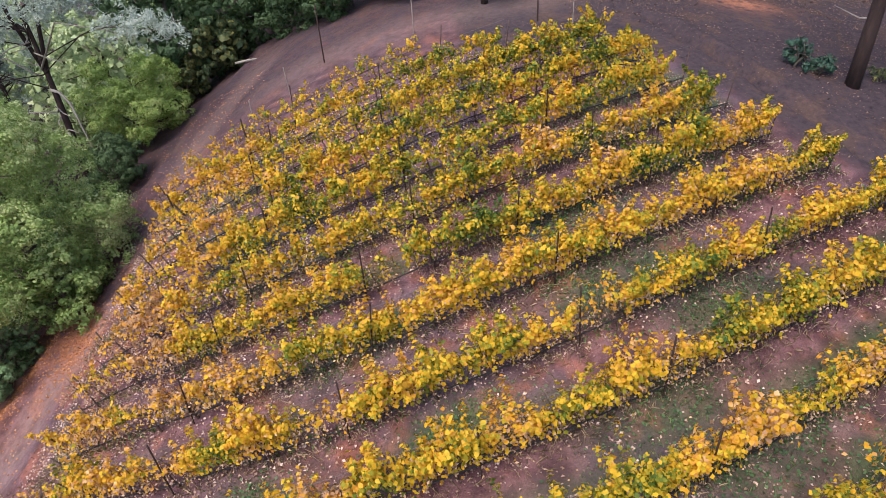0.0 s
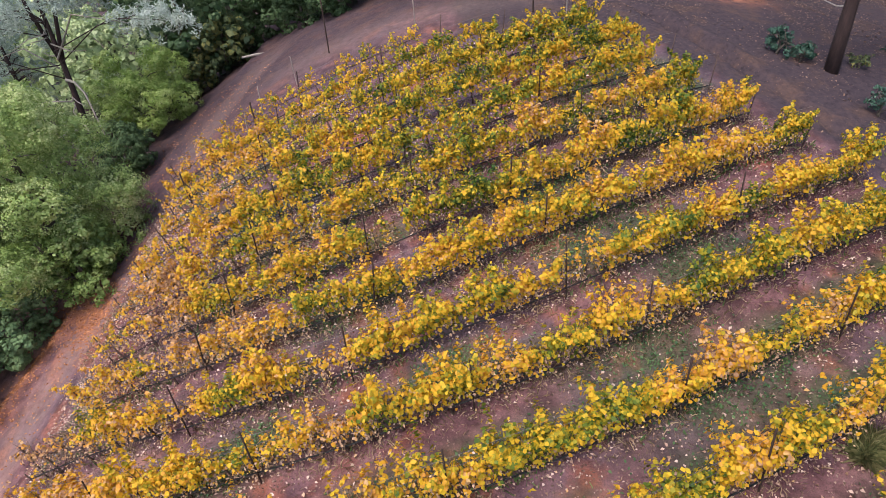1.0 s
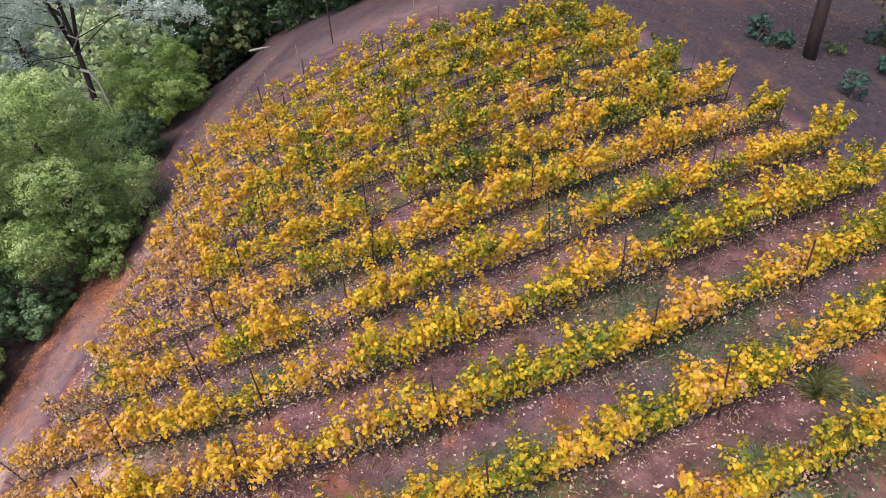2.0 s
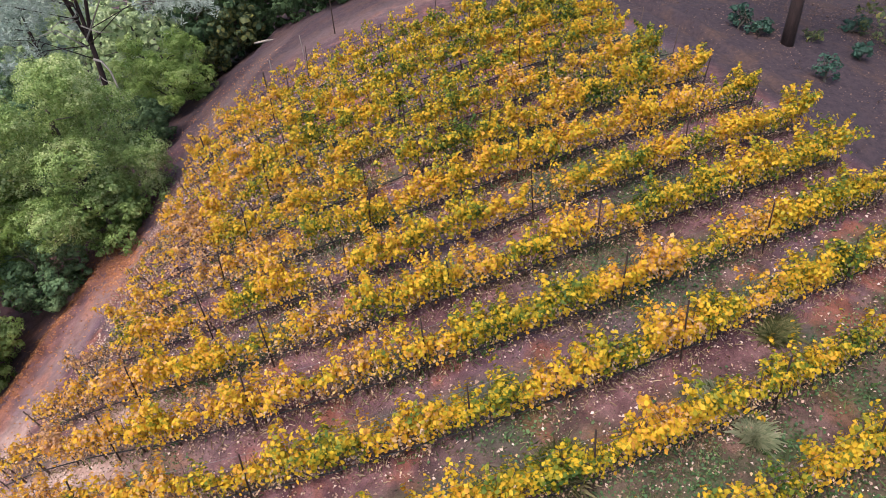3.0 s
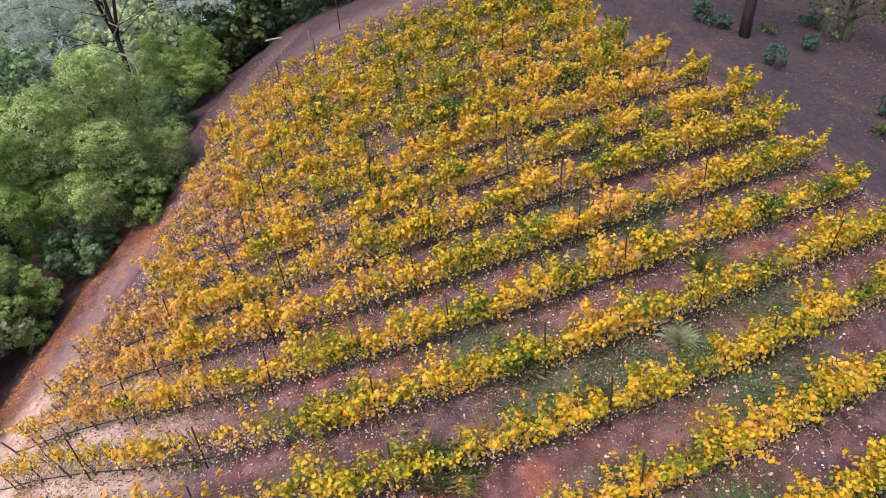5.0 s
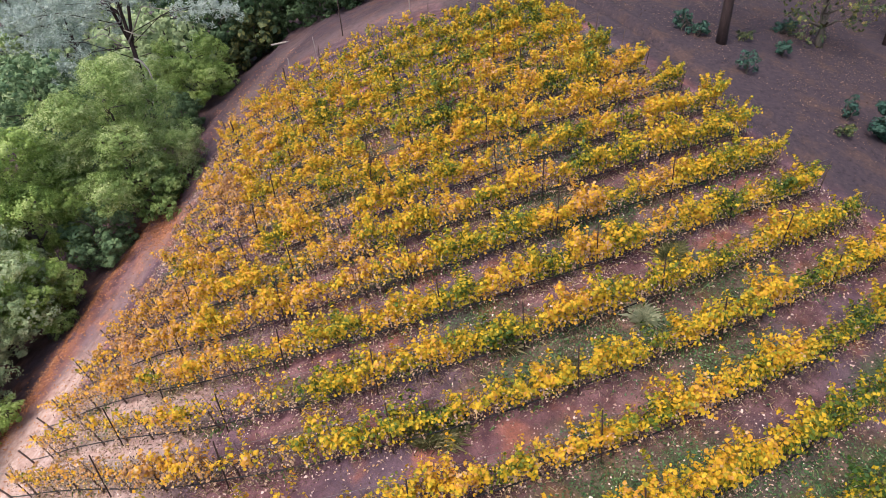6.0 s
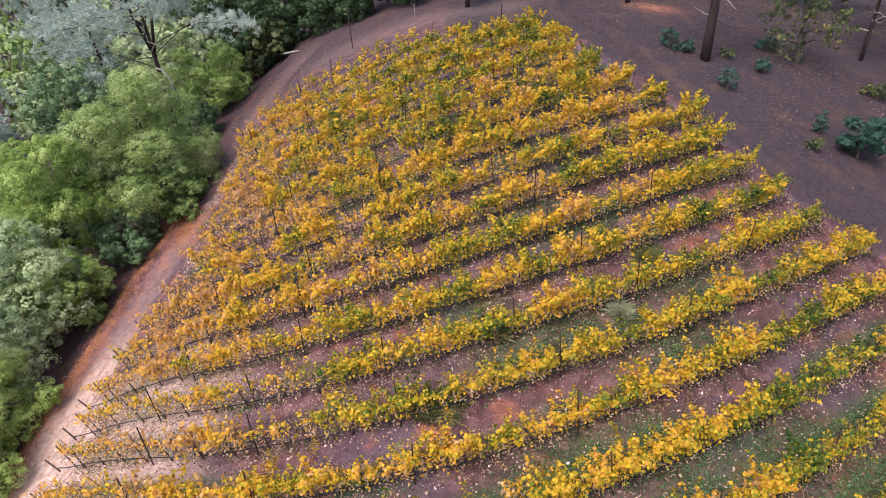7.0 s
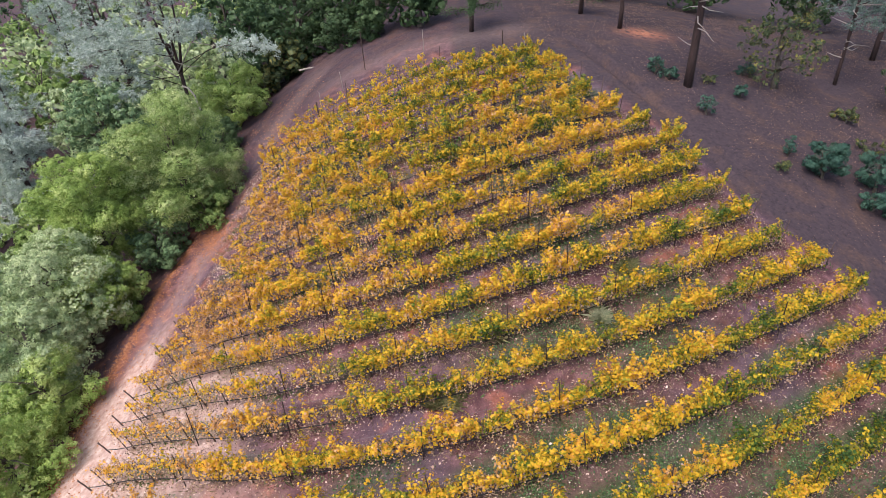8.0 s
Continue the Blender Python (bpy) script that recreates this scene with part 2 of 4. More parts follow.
def row_left(i):
    return float(np.interp(i, [2, 5, 6, 7, 8, 9, 10, 12, 14, 16, 17], [-22.6, -22.8, -22.8, -22.4, -21.8, -20.8, -19.4, -19.5, -19.1, -19.9, -20.8]))


def wave(x, y, s, k):
    """Smooth waves of about s metres, from -1 to 1."""
    x, y = np.asarray(x, float) / s, np.asarray(y, float) / s
    return (np.sin(x * 1.7 + y * 0.9 + k) + np.sin(-x * 1.1 + y * 2.1 + k * 2.3) + np.sin(x * 2.9 - y * 1.6 + k * 4.1) * 0.6 + np.sin(x * 4.3 + y * 3.7 + k) * 0.4) / 3.0


def soft(v, lo, hi):
    v = np.clip((v - lo) / (hi - lo), 0, 1)
    return v * v * (3 - 2 * v)


def track_x(y):
    """The middle of the dirt track below the row ends."""
    return np.interp(y, [-40, -12, -4, 3, 8, 12, 18, 26, 34], [-24.0, -25.5, -26.8, -26.0, -25.2, -23.6, -22.8, -22.4, -20.0])


GREEN_SPOTS = ((0.9, -8.0, 2.2), (-0.8, -9.0, 1.6), (3.9, -7.1, 1.3), (7.6, -4.6, 2.0), (6.3, -8.3, 2.2), (-2.9, -6.4, 1.2), (0.4, 4.6, 2.0), (3.5, 10.8, 1.8),
               (-12.1, -1.9, 1.6), (4.6, -0.2, 1.2), (-8.4, 3.3, 1.5), (-5.4, -0.1, 1.2), (0.6, 12.1, 1.4), (-1.0, 7.7, 1.6), (3.2, 3.5, 1.6), (0.6, -0.1, 1.6),
               (2.6, -1.6, 1.8), (-14.2, 10.4, 1.3), (1.1, -13.6, 2.0), (3.4, -12.7, 1.6), (5.4, -13.9, 2.2), (8.5, -12.8, 2.4), (-7.0, -15.0, 1.3), (-15.3, -6.2, 1.2), (12.0, -13.6, 2.6), (-0.3, -15.8, 1.5))


def green_spots(x, y):
    g = np.zeros(np.shape(x))
    for cx, cy, r in GREEN_SPOTS:  # each lies stretched along its alley
        u, v = (x - cx) * 0.92 + (y - cy) * 0.38, -(x - cx) * 0.38 + (y - cy) * 0.92
        g = np.maximum(g, np.exp(-((u / (1.5 * r)) ** 2) - (v / (0.62 * r)) ** 2))
    return np.clip(g * 1.25, 0, 1)


def shape(name, verts, faces, material, smooth=False):
    """A mesh from arrays of vertices and equal-sided faces."""
    verts, faces = np.asarray(verts, np.float32), np.asarray(faces, np.int32)
    me = bpy.data.meshes.new(name)
    me.vertices.add(len(verts))
    me.vertices.foreach_set("co", verts.ravel())
    me.loops.add(faces.size)
    me.loops.foreach_set("vertex_index", faces.ravel())
    me.polygons.add(len(faces))
    me.polygons.foreach_set("loop_start", np.arange(len(faces), dtype=np.int32) * faces.shape[1])
    if smooth:
        me.polygons.foreach_set("use_smooth", np.ones(len(faces), bool))
    me.update(calc_edges=True)
    me.materials.append(material)
    return me


def part(name, me, parent, label=""):
    ob = new(name, me)
    ob.parent = parent
    return tagged(ob, label)


def grown(a, b, step, reach):
    core = list(np.arange(a, b + step / 2, step))
    d, lo, hi = step, a, b
    left, right = [], []
    while hi < reach:
        d *= 1.35
        lo, hi = lo - d, hi + d
        left.append(lo)
        right.append(hi)
    return np.array(left[::-1] + core + right)


gx, gy = grown(-38, 32, 0.3, 900), grown(-32, 46, 0.3, 900)
XX, YY = np.meshgrid(gx, gy)
ZZ = hill(XX, YY) + 0.05 * wave(XX, YY, 1.1, 1.0) + 0.03 * wave(XX, YY, 0.5, 3.0) + 0.5 * wave(XX, YY, 14, 2.0) * soft(np.hypot(XX + 4, YY - 3), 34, 60)
off_track = XX - track_x(YY)
ZZ -= 0.18 * np.exp(-((off_track / 1.5) ** 2)) - 0.28 * np.exp(-(((off_track + 3.0) / 0.7) ** 2))
ditch = XX - (9.2 + (18.2 - YY) * 0.42) - 0.25 * wave(XX, YY, 2.0, 5)
ZZ -= (0.7 * np.exp(-((ditch / 0.36) ** 2)) - 0.22 * np.exp(-(((ditch - 0.85) / 0.4) ** 2))) * soft(YY, 1, 6) * soft(-YY, -26, -23.5) * (0.35 + 0.65 * soft(YY, 15, 18))
nx, ny = len(gx), len(gy)
quads = np.arange(nx * ny).reshape(ny, nx)
quads = np.stack([quads[:-1, :-1], quads[:-1, 1:], quads[1:, 1:], quads[1:, :-1]], -1).reshape(-1, 4)
ground_mesh = shape("ground", np.stack([XX, YY, ZZ], -1).reshape(-1, 3), quads, SOIL, True)
IDX = row_index(XX.clip(-30, 26), YY)
right_edge = row_right(IDX)
inside = soft(XX, -23.5, -21) * soft(right_edge + 1.4 - XX, 0, 1.5) * soft(17.2 - IDX, 0, 1) * soft(IDX, -3.9, -3.3)
between = np.exp(-((((IDX - 0.3 + 0.5) % 1 - 0.5) / 0.2) ** 2)) + 0.35 * np.exp(-((((IDX - 0.62 + 0.5) % 1 - 0.5) / 0.2) ** 2))
green = 0.8 * inside * soft(wave(XX, YY, 5, 4.0) + 0.5 * wave(XX, YY, 1.3, 2.0), -0.3, 0.5) * soft(between, 0.1, 0.8)
green *= 0.65 + 0.35 * soft(XX - 0.6 * YY, -2, 12)
green = np.maximum(green, inside * green_spots(XX, YY) * (0.5 + 0.4 * soft(between, 0.1, 0.7)) * (0.75 + 0.25 * wave(XX, YY, 0.9, 6.0)))
green = np.maximum(green, 0.6 * np.exp(-(((off_track - 3.4) / 0.9) ** 2)) * soft(wave(XX, YY, 4, 1.0), -0.2, 0.5) * soft(YY, -6, 2) * soft(-YY, -14, -8))
track = np.exp(-((off_track / 1.7) ** 4)) * (0.14 * soft(-YY, -44, -30) + 0.08 * soft(-YY, -16, -9) + 0.72 * soft(-YY, -3.5, 1.5))
# lower-left soil whitened beyond the track: veiling glare painted into the mask
track = np.maximum(track, 0.95 * soft(-XX + 2.0 * wave(XX, YY, 3, 1.0), 11, 20) * soft(-YY + 2.0 * wave(XX, YY, 4, 2.0), 0.0, 5.0) * soft(off_track, -3.2, -2.4) * soft(YY, -36, -24))
# no track here: bank colour lightened to offset shade under the oaks
track = np.maximum(track, 0.08 * soft(-off_track, 3.2, 4.2) * soft(off_track, -10, -8) * soft(YY, -14, -8) * soft(-YY, -16, -10))
track = np.maximum(track, 0.12 * np.exp(-(((YY - 28.5 - 0.05 * XX) / 2.2) ** 2)) * soft(XX, -22, -14) * soft(-XX, -6, 0))
band = np.exp(-(((off_track + 3.1 + 0.4 * wave(XX, YY, 3, 2.0)) / 0.85) ** 2)) * soft(YY, -14, -8) * soft(-YY, -15, -11)
band = np.maximum(band, np.exp(-((((XX + 25.2) + 0.5 * (YY - 11.8)) / 1.9) ** 2 + ((YY - 11.6) / 2.6) ** 2)))
band = np.maximum(band, np.exp(-(((XX - 13.5) / 2.2) ** 2 + ((YY - 28.5) / 1.6) ** 2)))
# woodland floor; its reach over the upper bank paints shadow there
woods_and_shade = np.maximum(soft(XX - right_edge + 0.4 * wave(XX, YY, 2, 3.0), 0.3, 1.7), np.maximum(np.maximum(0.35 * soft(-off_track, 3.6, 5.0), 0.75 * soft(-off_track, 9, 13)), np.maximum(0.85 * soft(YY - 0.25 * XX, 24, 33), 0.45 * soft(IDX, 17.0, 18.2))))
col = np.stack([track, band, green, woods_and_shade], -1).reshape(-1, 4).astype(np.float32)
att = ground_mesh.attributes.new("soil", "FLOAT_COLOR", "POINT")
att.data.foreach_set("color", col.ravel())
ground = tagged(new("ground", ground_mesh), "reddish-brown bare hillside soil with patches of grass and fallen leaves", "ground", kind="structure")


def at(x, y):
    """The height of the ground sheet at a place."""
    i, j = np.searchsorted(gx, x).clip(1, nx - 1), np.searchsorted(gy, y).clip(1, ny - 1)
    u, v = (x - gx[i - 1]) / (gx[i] - gx[i - 1]), (y - gy[j - 1]) / (gy[j] - gy[j - 1])
    return (1 - v) * ((1 - u) * ZZ[j - 1, i - 1] + u * ZZ[j - 1, i]) + v * ((1 - u) * ZZ[j, i - 1] + u * ZZ[j, i])


def unit(v):
    return v / np.maximum(np.linalg.norm(v, axis=-1, keepdims=True), 1e-9)


def flakes(places, normals, size, fold=0.15, broad=0.36):
    """Small folded leaves, one bent quad each."""
    n = len(places)
    nrm = unit(normals)
    tip = unit(np.cross(nrm, unit(rng.normal(size=(n, 3)))))
    side = np.cross(nrm, tip)
    s = np.broadcast_to(np.asarray(size, float), (n,))[:, None] * rng.uniform(0.65, 1.3, (n, 1))
    v = np.stack([places - tip * s * 0.5, places + side * s * broad + nrm * s * fold, places + tip * s * 0.55, places - side * s * broad + nrm * s * fold], 1)
    return v.reshape(-1, 3), np.arange(n * 4).reshape(-1, 4)


def lobed(places, normals, size, fold=0.25):
    """Broad five-cornered leaves, folded along the middle."""
    n = len(places)
    nrm = unit(normals)
    tip = unit(np.cross(nrm, unit(rng.normal(size=(n, 3)))))
    side = np.cross(nrm, tip)
    s = (size * rng.uniform(0.6, 1.35, (n, 1)))
    out = []
    for a, b in ((-0.46, 0.16), (0.02, 0.5), (0.6, 0.04), (0.06, -0.46), (-0.46, -0.2)):
        out.append(places + tip * s * (a + rng.normal(0, 0.1, (n, 1))) + side * s * (b + rng.normal(0, 0.07, (n, 1))) + nrm * s * fold * abs(b) * 2 * rng.uniform(0.4, 1.4, (n, 1)))
    return np.stack(out, 1).reshape(-1, 3), np.arange(n * 5).reshape(-1, 5)


def blades(places, ways, width):
    """Thin tapered blades or needles from places along ways."""
    n = len(places)
    side = unit(np.cross(ways, unit(rng.normal(size=(n, 3))))) * np.broadcast_to(np.asarray(width, float), (n,))[:, None]
    bend = np.array([0, 0, -0.2]) * np.linalg.norm(ways, axis=-1, keepdims=True)
    v = np.stack([places - side * 0.5, places + side * 0.5, places + ways * 0.6 + side * 0.32, places + ways + bend], 1)
    return v.reshape(-1, 3), np.arange(n * 4).reshape(-1, 4)


def tube(points, radii, sides=7):
    """A tapered tube along points, closed at its ends: vertices and quads."""
    points = np.asarray(points, float)
    radii = np.broadcast_to(np.asarray(radii, float), (len(points),))
    way = unit(np.gradient(points, axis=0))
    ref = np.where(np.abs(way[:, 2:3]) > 0.9, np.array([[1.0, 0, 0]]), np.array([[0, 0, 1.0]]))
    a = unit(np.cross(way, ref))
    b = np.cross(way, a)
    ang = np.arange(sides) / sides * 2 * np.pi
    ring = points[:, None] + radii[:, None, None] * (np.cos(ang)[None, :, None] * a[:, None] + np.sin(ang)[None, :, None] * b[:, None])
    n = len(points)
    v = np.concatenate([ring.reshape(-1, 3), points[:1], points[-1:]])
    f = []
    for i in range(n - 1):
        for j in range(sides):
            k = (j + 1) % sides
            f.append((i * sides + j, i * sides + k, (i + 1) * sides + k, (i + 1) * sides + j))
    for j in range(0, sides, 1):
        k = (j + 1) % sides
        f.append((n * sides, k, j, n * sides))
        f.append((n * sides + 1, (n - 1) * sides + j, (n - 1) * sides + k, n * sides + 1))
    return v, f


def tubes_mesh(name, list_of, material, sides=7, join=True):
    """Several tubes in one mesh. Caps are triangles, so the mesh comes from lists."""
    vs, fs, k = [], [], 0
    for pts, rad in list_of:
        v, f = tube(pts, rad, sides)
        root = len(v) - 2
        swap = {root + k: root + k}
        if k and join:  # a limb grows out of the stem
            swap[root + k] = int(((vs[0] - v[root]) ** 2).sum(1).argmin())
        vs.append(v)
        fs += [tuple(dict.fromkeys(swap.get(i + k, i + k) for i in q)) for q in f]
        k += len(v)
    me = bpy.data.meshes.new(name)
    me.from_pydata(np.concatenate(vs).tolist(), [], fs)
    me.polygons.foreach_set("use_smooth", np.ones(len(me.polygons), bool))
    me.materials.append(material)
    return me


# ---- grapevines ----
CORDON = 0.92


def vine_leaf_places(count, high, wide):
    """Leaves along upright shoots that rise from the cordon and lean out unevenly, with some hanging about the cordon."""
    n = 6 + int(count / 42)
    root = np.stack([rng.uniform(-0.9, 0.9, n), rng.normal(0, 0.05, n), np.full(n, CORDON)], 1)
    swell = 0.72 + 0.28 * np.sin(root[:, 0] * rng.uniform(2.5, 5.0) + rng.uniform(0, 6.3))
    long = high * swell * rng.uniform(0.6, 1.22, n)
    lean = np.stack([rng.normal(0, 0.24, n), rng.normal(0, wide * 2.0, n), np.ones(n)], 1)
    up = int(count * 0.8)
    k = rng.choice(n, up, p=long / long.sum())
    u = rng.beta(1.5, 1.15, up)[:, None]
    p = root[k] + lean[k] * long[k][:, None] * u
    p[:, 1] += np.sign(lean[k, 1]) * (u[:, 0] ** 2) * wide * 0.7
    p[:, 2] -= 0.16 * u[:, 0] ** 3 * np.abs(lean[k, 1]) * 2
    off = rng.normal(0, 1, (up, 3)) * np.array([0.10, 0.09, 0.06]) * (1.15 - 0.6 * u)
    n1 = off * 6 + lean[k] * np.array([0.5, 1.3, 0]) + np.array([0, 0, 0.6]) + rng.normal(0, 0.35, (up, 3))
    low = count - up
    p3 = np.stack([rng.uniform(-0.95, 0.95, low), rng.normal(0, 0.17, low), rng.uniform(0.5, 1.2, low)], 1)
    n3 = np.stack([rng.normal(0, 0.5, low), np.sign(p3[:, 1]) * rng.uniform(0.4, 1.0, low), rng.uniform(0.0, 0.6, low)], 1)
    return np.concatenate([p + off, p3]), np.concatenate([n1, n3])


def vine_foliage(name, count, high=0.95, wide=0.16, size=0.112):
    p, nrm = vine_leaf_places(count, high, wide)
    return shape(name, *lobed(p, nrm, size), VINE_LEAF)


def vine_trunk():
    z = np.linspace(-0.08, CORDON, 7)
    p = np.stack([rng.normal(0, 0.03, 7).cumsum() * 0.6, rng.normal(0, 0.025, 7).cumsum() * 0.6, z], 1)
    return tubes_mesh("trunk", [(p, np.linspace(0.05, 0.032, 7))], VINE_BARK, 6)


def vine_cordon():
    x = np.linspace(-0.9, 0.9, 9)
    p = np.stack([x, rng.normal(0, 0.02, 9), CORDON + rng.normal(0, 0.02, 9)], 1)
    canes = [(p, 0.022)]
    for k in np.linspace(-0.85, 0.85, 13):
        t = np.array([k + rng.normal(0, 0.16), rng.normal(0, 0.18), CORDON + rng.uniform(0.3, 1.0)])
        canes.append(([(k, 0, CORDON), ((k + t[0]) / 2, t[1] * 0.3, (CORDON + t[2]) / 2), t], (0.012, 0.010, 0.006)))
    return tubes_mesh("cordon", canes, VINE_BARK, 3)


def withered(name, count):
    """Dry lower leaves hanging about the trunk and cordon."""
    p = np.stack([rng.uniform(-0.95, 0.95, count), rng.normal(0, 0.24, count), rng.triangular(0.12, 0.75, 1.6, count)], 1)
    p[:, 0] += 0.12 * np.sin(p[:, 0] * 9 + rng.uniform(0, 6))
    nrm = np.stack([rng.normal(0, 0.6, count), np.sign(p[:, 1]) * rng.uniform(0.2, 1.0, count), rng.uniform(0.1, 0.9, count)], 1)
    return shape(name, *flakes(p, nrm, 0.088, 0.32, 0.34), VINE_DRY)


KINDS = {"full": [], "middle": [], "thin": [], "bare": []}
for kind, n, how in (("full", 16, (1400, 1.24, 0.18)), ("middle", 16, (980, 1.18, 0.18)), ("thin", 12, (600, 1.1, 0.18)), ("bare", 8, (200, 1.0, 0.18))):
    for _ in range(n):
        KINDS[kind].append((vine_trunk(), vine_cordon(), vine_foliage("foliage", *how), withered("withered_leaves", {"full": 220, "middle": 320, "thin": 420, "bare": 240}[kind])))
VINE_LABELS = {"full": "grapevine with dense golden yellow and green autumn leaves", "middle": "grapevine with yellowing autumn leaves on a trellis",
               "thin": "half-bare grapevine with sparse pale autumn leaves", "bare": "nearly bare grapevine with a few dry leaves"}


def vine_kind(i, x):
    thin = 1.0 * wave(x * 1.0, i * 2.5, 4.0, 1.3) + rng.normal(0, 0.52)
    thin += (0.75 if i < 8 else 0.3) * soft(-x, 5, 19) - 0.30 * soft(x, 2, 10)
    if i >= 14:
        thin += 0.8 * soft(-x, 8, 15)
    if -3 <= i <= 5:
        thin += 0.2
        thin += 0.85 * soft(-x, 6, 13)
    if x < row_left(i) + 2.2:
        thin += 0.9
    return "full" if thin < 0.02 else "middle" if thin < 0.68 else "thin" if thin < 1.42 else "bare"


VINE_STEP = 1.75
far_verts, far_faces, far_wood, k_far = [], [], [], 0
ROWS = range(-3, 18)
for i in ROWS:  # the two topmost rows are short and half bare
    xs = np.arange(row_left(i) + 0.4, float(row_right(i)) - 0.5, VINE_STEP * 0.93)
    for x in xs:
        weak = rng.random() < 0.05
        x = float(x + rng.normal(0, 0.09))
        y = float(row_y(i, x))
        dx = 0.4
        turn = math.atan2(float(row_y(i, x + dx) - row_y(i, x - dx)), 2 * dx)
        c, s = math.cos(turn), math.sin(turn)
        z = float(at(x, y))
        slope = math.atan2(float(hill(x + c, y + s) - hill(x - c, y - s)), 2)
        kind = ("thin" if rng.random() < (0.75 if i == 16 else 0.25) else "bare") if i >= 16 else ("thin" if x > 0 else "bare") if weak else vine_kind(i, x)
        m = pose(x, y, z, 0, 0, math.degrees(turn)) @ pose(0, 0, 0, 0, -math.degrees(slope) * 0.85, 0)
        if rng.random() < 0.5:
            m = m @ pose(0, 0, 0, 0, 0, 180)
            m = pose(x, y, z, 0, 0, math.degrees(turn) + 180) @ pose(0, 0, 0, 0, math.degrees(slope) * 0.85, 0)
        size = float(rng.uniform(0.86, 1.1))
        trunk_, cordon_, leaf_, dry_ = KINDS[kind][rng.integers(len(KINDS[kind]))]
        if 0 <= i <= 12:
            vine = tagged(new("grapevine"), VINE_LABELS[kind], "grapevine", "grapevines on the slope")
            vine.matrix_world = m @ Matrix.Diagonal((1, size, size, 1))
            part("trunk", trunk_, vine)
            part("cordon", cordon_, vine)
            part("foliage", leaf_, vine)
            part("withered_leaves", dry_, vine, "withered pinkish-brown lower leaves")
        else:
            n = {"full": 1150, "middle": 820, "thin": 500, "bare": 190}[kind]
            p, nrm = vine_leaf_places(n, 1.18 if i < 16 else 0.95, 0.18)
            mm = np.array(m)
            p, nrm = p @ mm[:3, :3].T + mm[:3, 3], nrm @ mm[:3, :3].T
            v, f = lobed(p, nrm, 0.118)
            far_verts.append(v)
            far_faces.append(f + k_far)
            k_far += len(v)
            base = np.array([(0, 0, -0.08), (0.02, 0, 0.4), (0, 0.01, 0.92)]) @ mm[:3, :3].T + mm[:3, 3]
            arm = np.array([(-0.9, 0, 0.9), (0, 0, 0.93), (0.9, 0, 0.9)]) @ mm[:3, :3].T + mm[:3, 3]
            far_wood += [(base, (0.05, 0.04, 0.035)), (arm, 0.022)]
far = tagged(new("far_vines", shape("far_vines", np.concatenate(far_verts), np.concatenate(far_faces), VINE_LEAF)),
             "foliage of yellow grapevine rows at the edges of the vineyard", "grapevines", kind="stuff")
tagged(new("far_vine_wood", tubes_mesh("far_vine_wood", far_wood, VINE_BARK, 5, False)), "dark gnarled vine trunks and arms under yellow leaves", "vine wood", kind="stuff")


# ---- trellis: posts, end posts with stays, wires and drip hose ----
def post_mesh(name, h, r, material, lean=0.0):
    z = np.array([-0.25, 0.0, h * 0.5, h - 0.02, h])
    p = np.stack([lean * z / h, 0.012 * np.sin(z * 3), z], 1)
    return tubes_mesh(name, [(p, np.array([r, r, r * 0.97, r * 0.95, r * 0.6]))], material, 8)


LINE_POST = [post_mesh("post", h, 0.028, STEEL) for h in (2.2, 2.35, 2.1)]
END_POST = post_mesh("end_post", 1.75, 0.03, END_STEEL)
for i in ROWS:
    a, b = row_left(i) - 0.3, float(row_right(i)) - 0.1
    row = tagged(new("trellis"), "row trellis with dark stakes, thin wires and black drip hose", "trellis", "vineyard trellises")
    x0 = (a + b) / 2
    row.location = (x0, float(row_y(i, x0)), float(at(x0, float(row_y(i, x0)))))
    off = np.array(row.location)
    n = int((b - a) / 5.4)
    for k, x in enumerate(np.linspace(a, b, n + 1)):
        x = float(x + (rng.normal(0, 0.25) if 0 < k < n else 0))
        y = float(row_y(i, x))
        end = k in (0, n)
        post = part("end_post" if end else "post", END_POST if end else LINE_POST[rng.integers(3)], row)
        tilt = (-14 if k == 0 else 6 if k == n else float(rng.normal(0, 2.5)))
        y -= 0.0 if end else 0.2
        post.matrix_local = Matrix.Translation(Vector((x, y, float(at(x, y)))) - row.location) @ pose(0, 0, 0, float(rng.normal(0, 2.5)), tilt, float(rng.uniform(0, 30)) if not end else 0)
    # the stay beyond the lower end
    out = 2.0 if i <= 6 else 0.7
    x = a - out
    y = float(row_y(i, x))
    stay = part("stay", post_mesh("stay", 1.05 if i <= 6 else 0.6, 0.045 if i <= 6 else 0.025, END_STEEL), row)
    stay.matrix_local = Matrix.Translation(Vector((x, y, float(at(x, y)))) - row.location) @ pose(0, 0, 0, 0, -26 + float(rng.normal(0, 5)), 0)
    x = np.linspace(a - out + 0.1, b, max(int((b - a) / 0.9), 8))
    y = row_y(i, x)
    z = hill(x, y)
    sag = 0.03 * np.cos(x * 1.16)
    for name, h, r, m in (("drip_hose", 0.42, 0.027, HOSE), ("wire", 0.94, 0.006, WIRE), ("wire", 1.4, 0.006, WIRE), ("wire", 1.8, 0.006, WIRE)):
        part(name, tubes_mesh(name, [(np.stack([x, y - (0.18 if h < 0.5 else 0.0), z + h + sag * (1 if h < 0.5 else 0.3)], 1) - off, r)], m, 5), row)


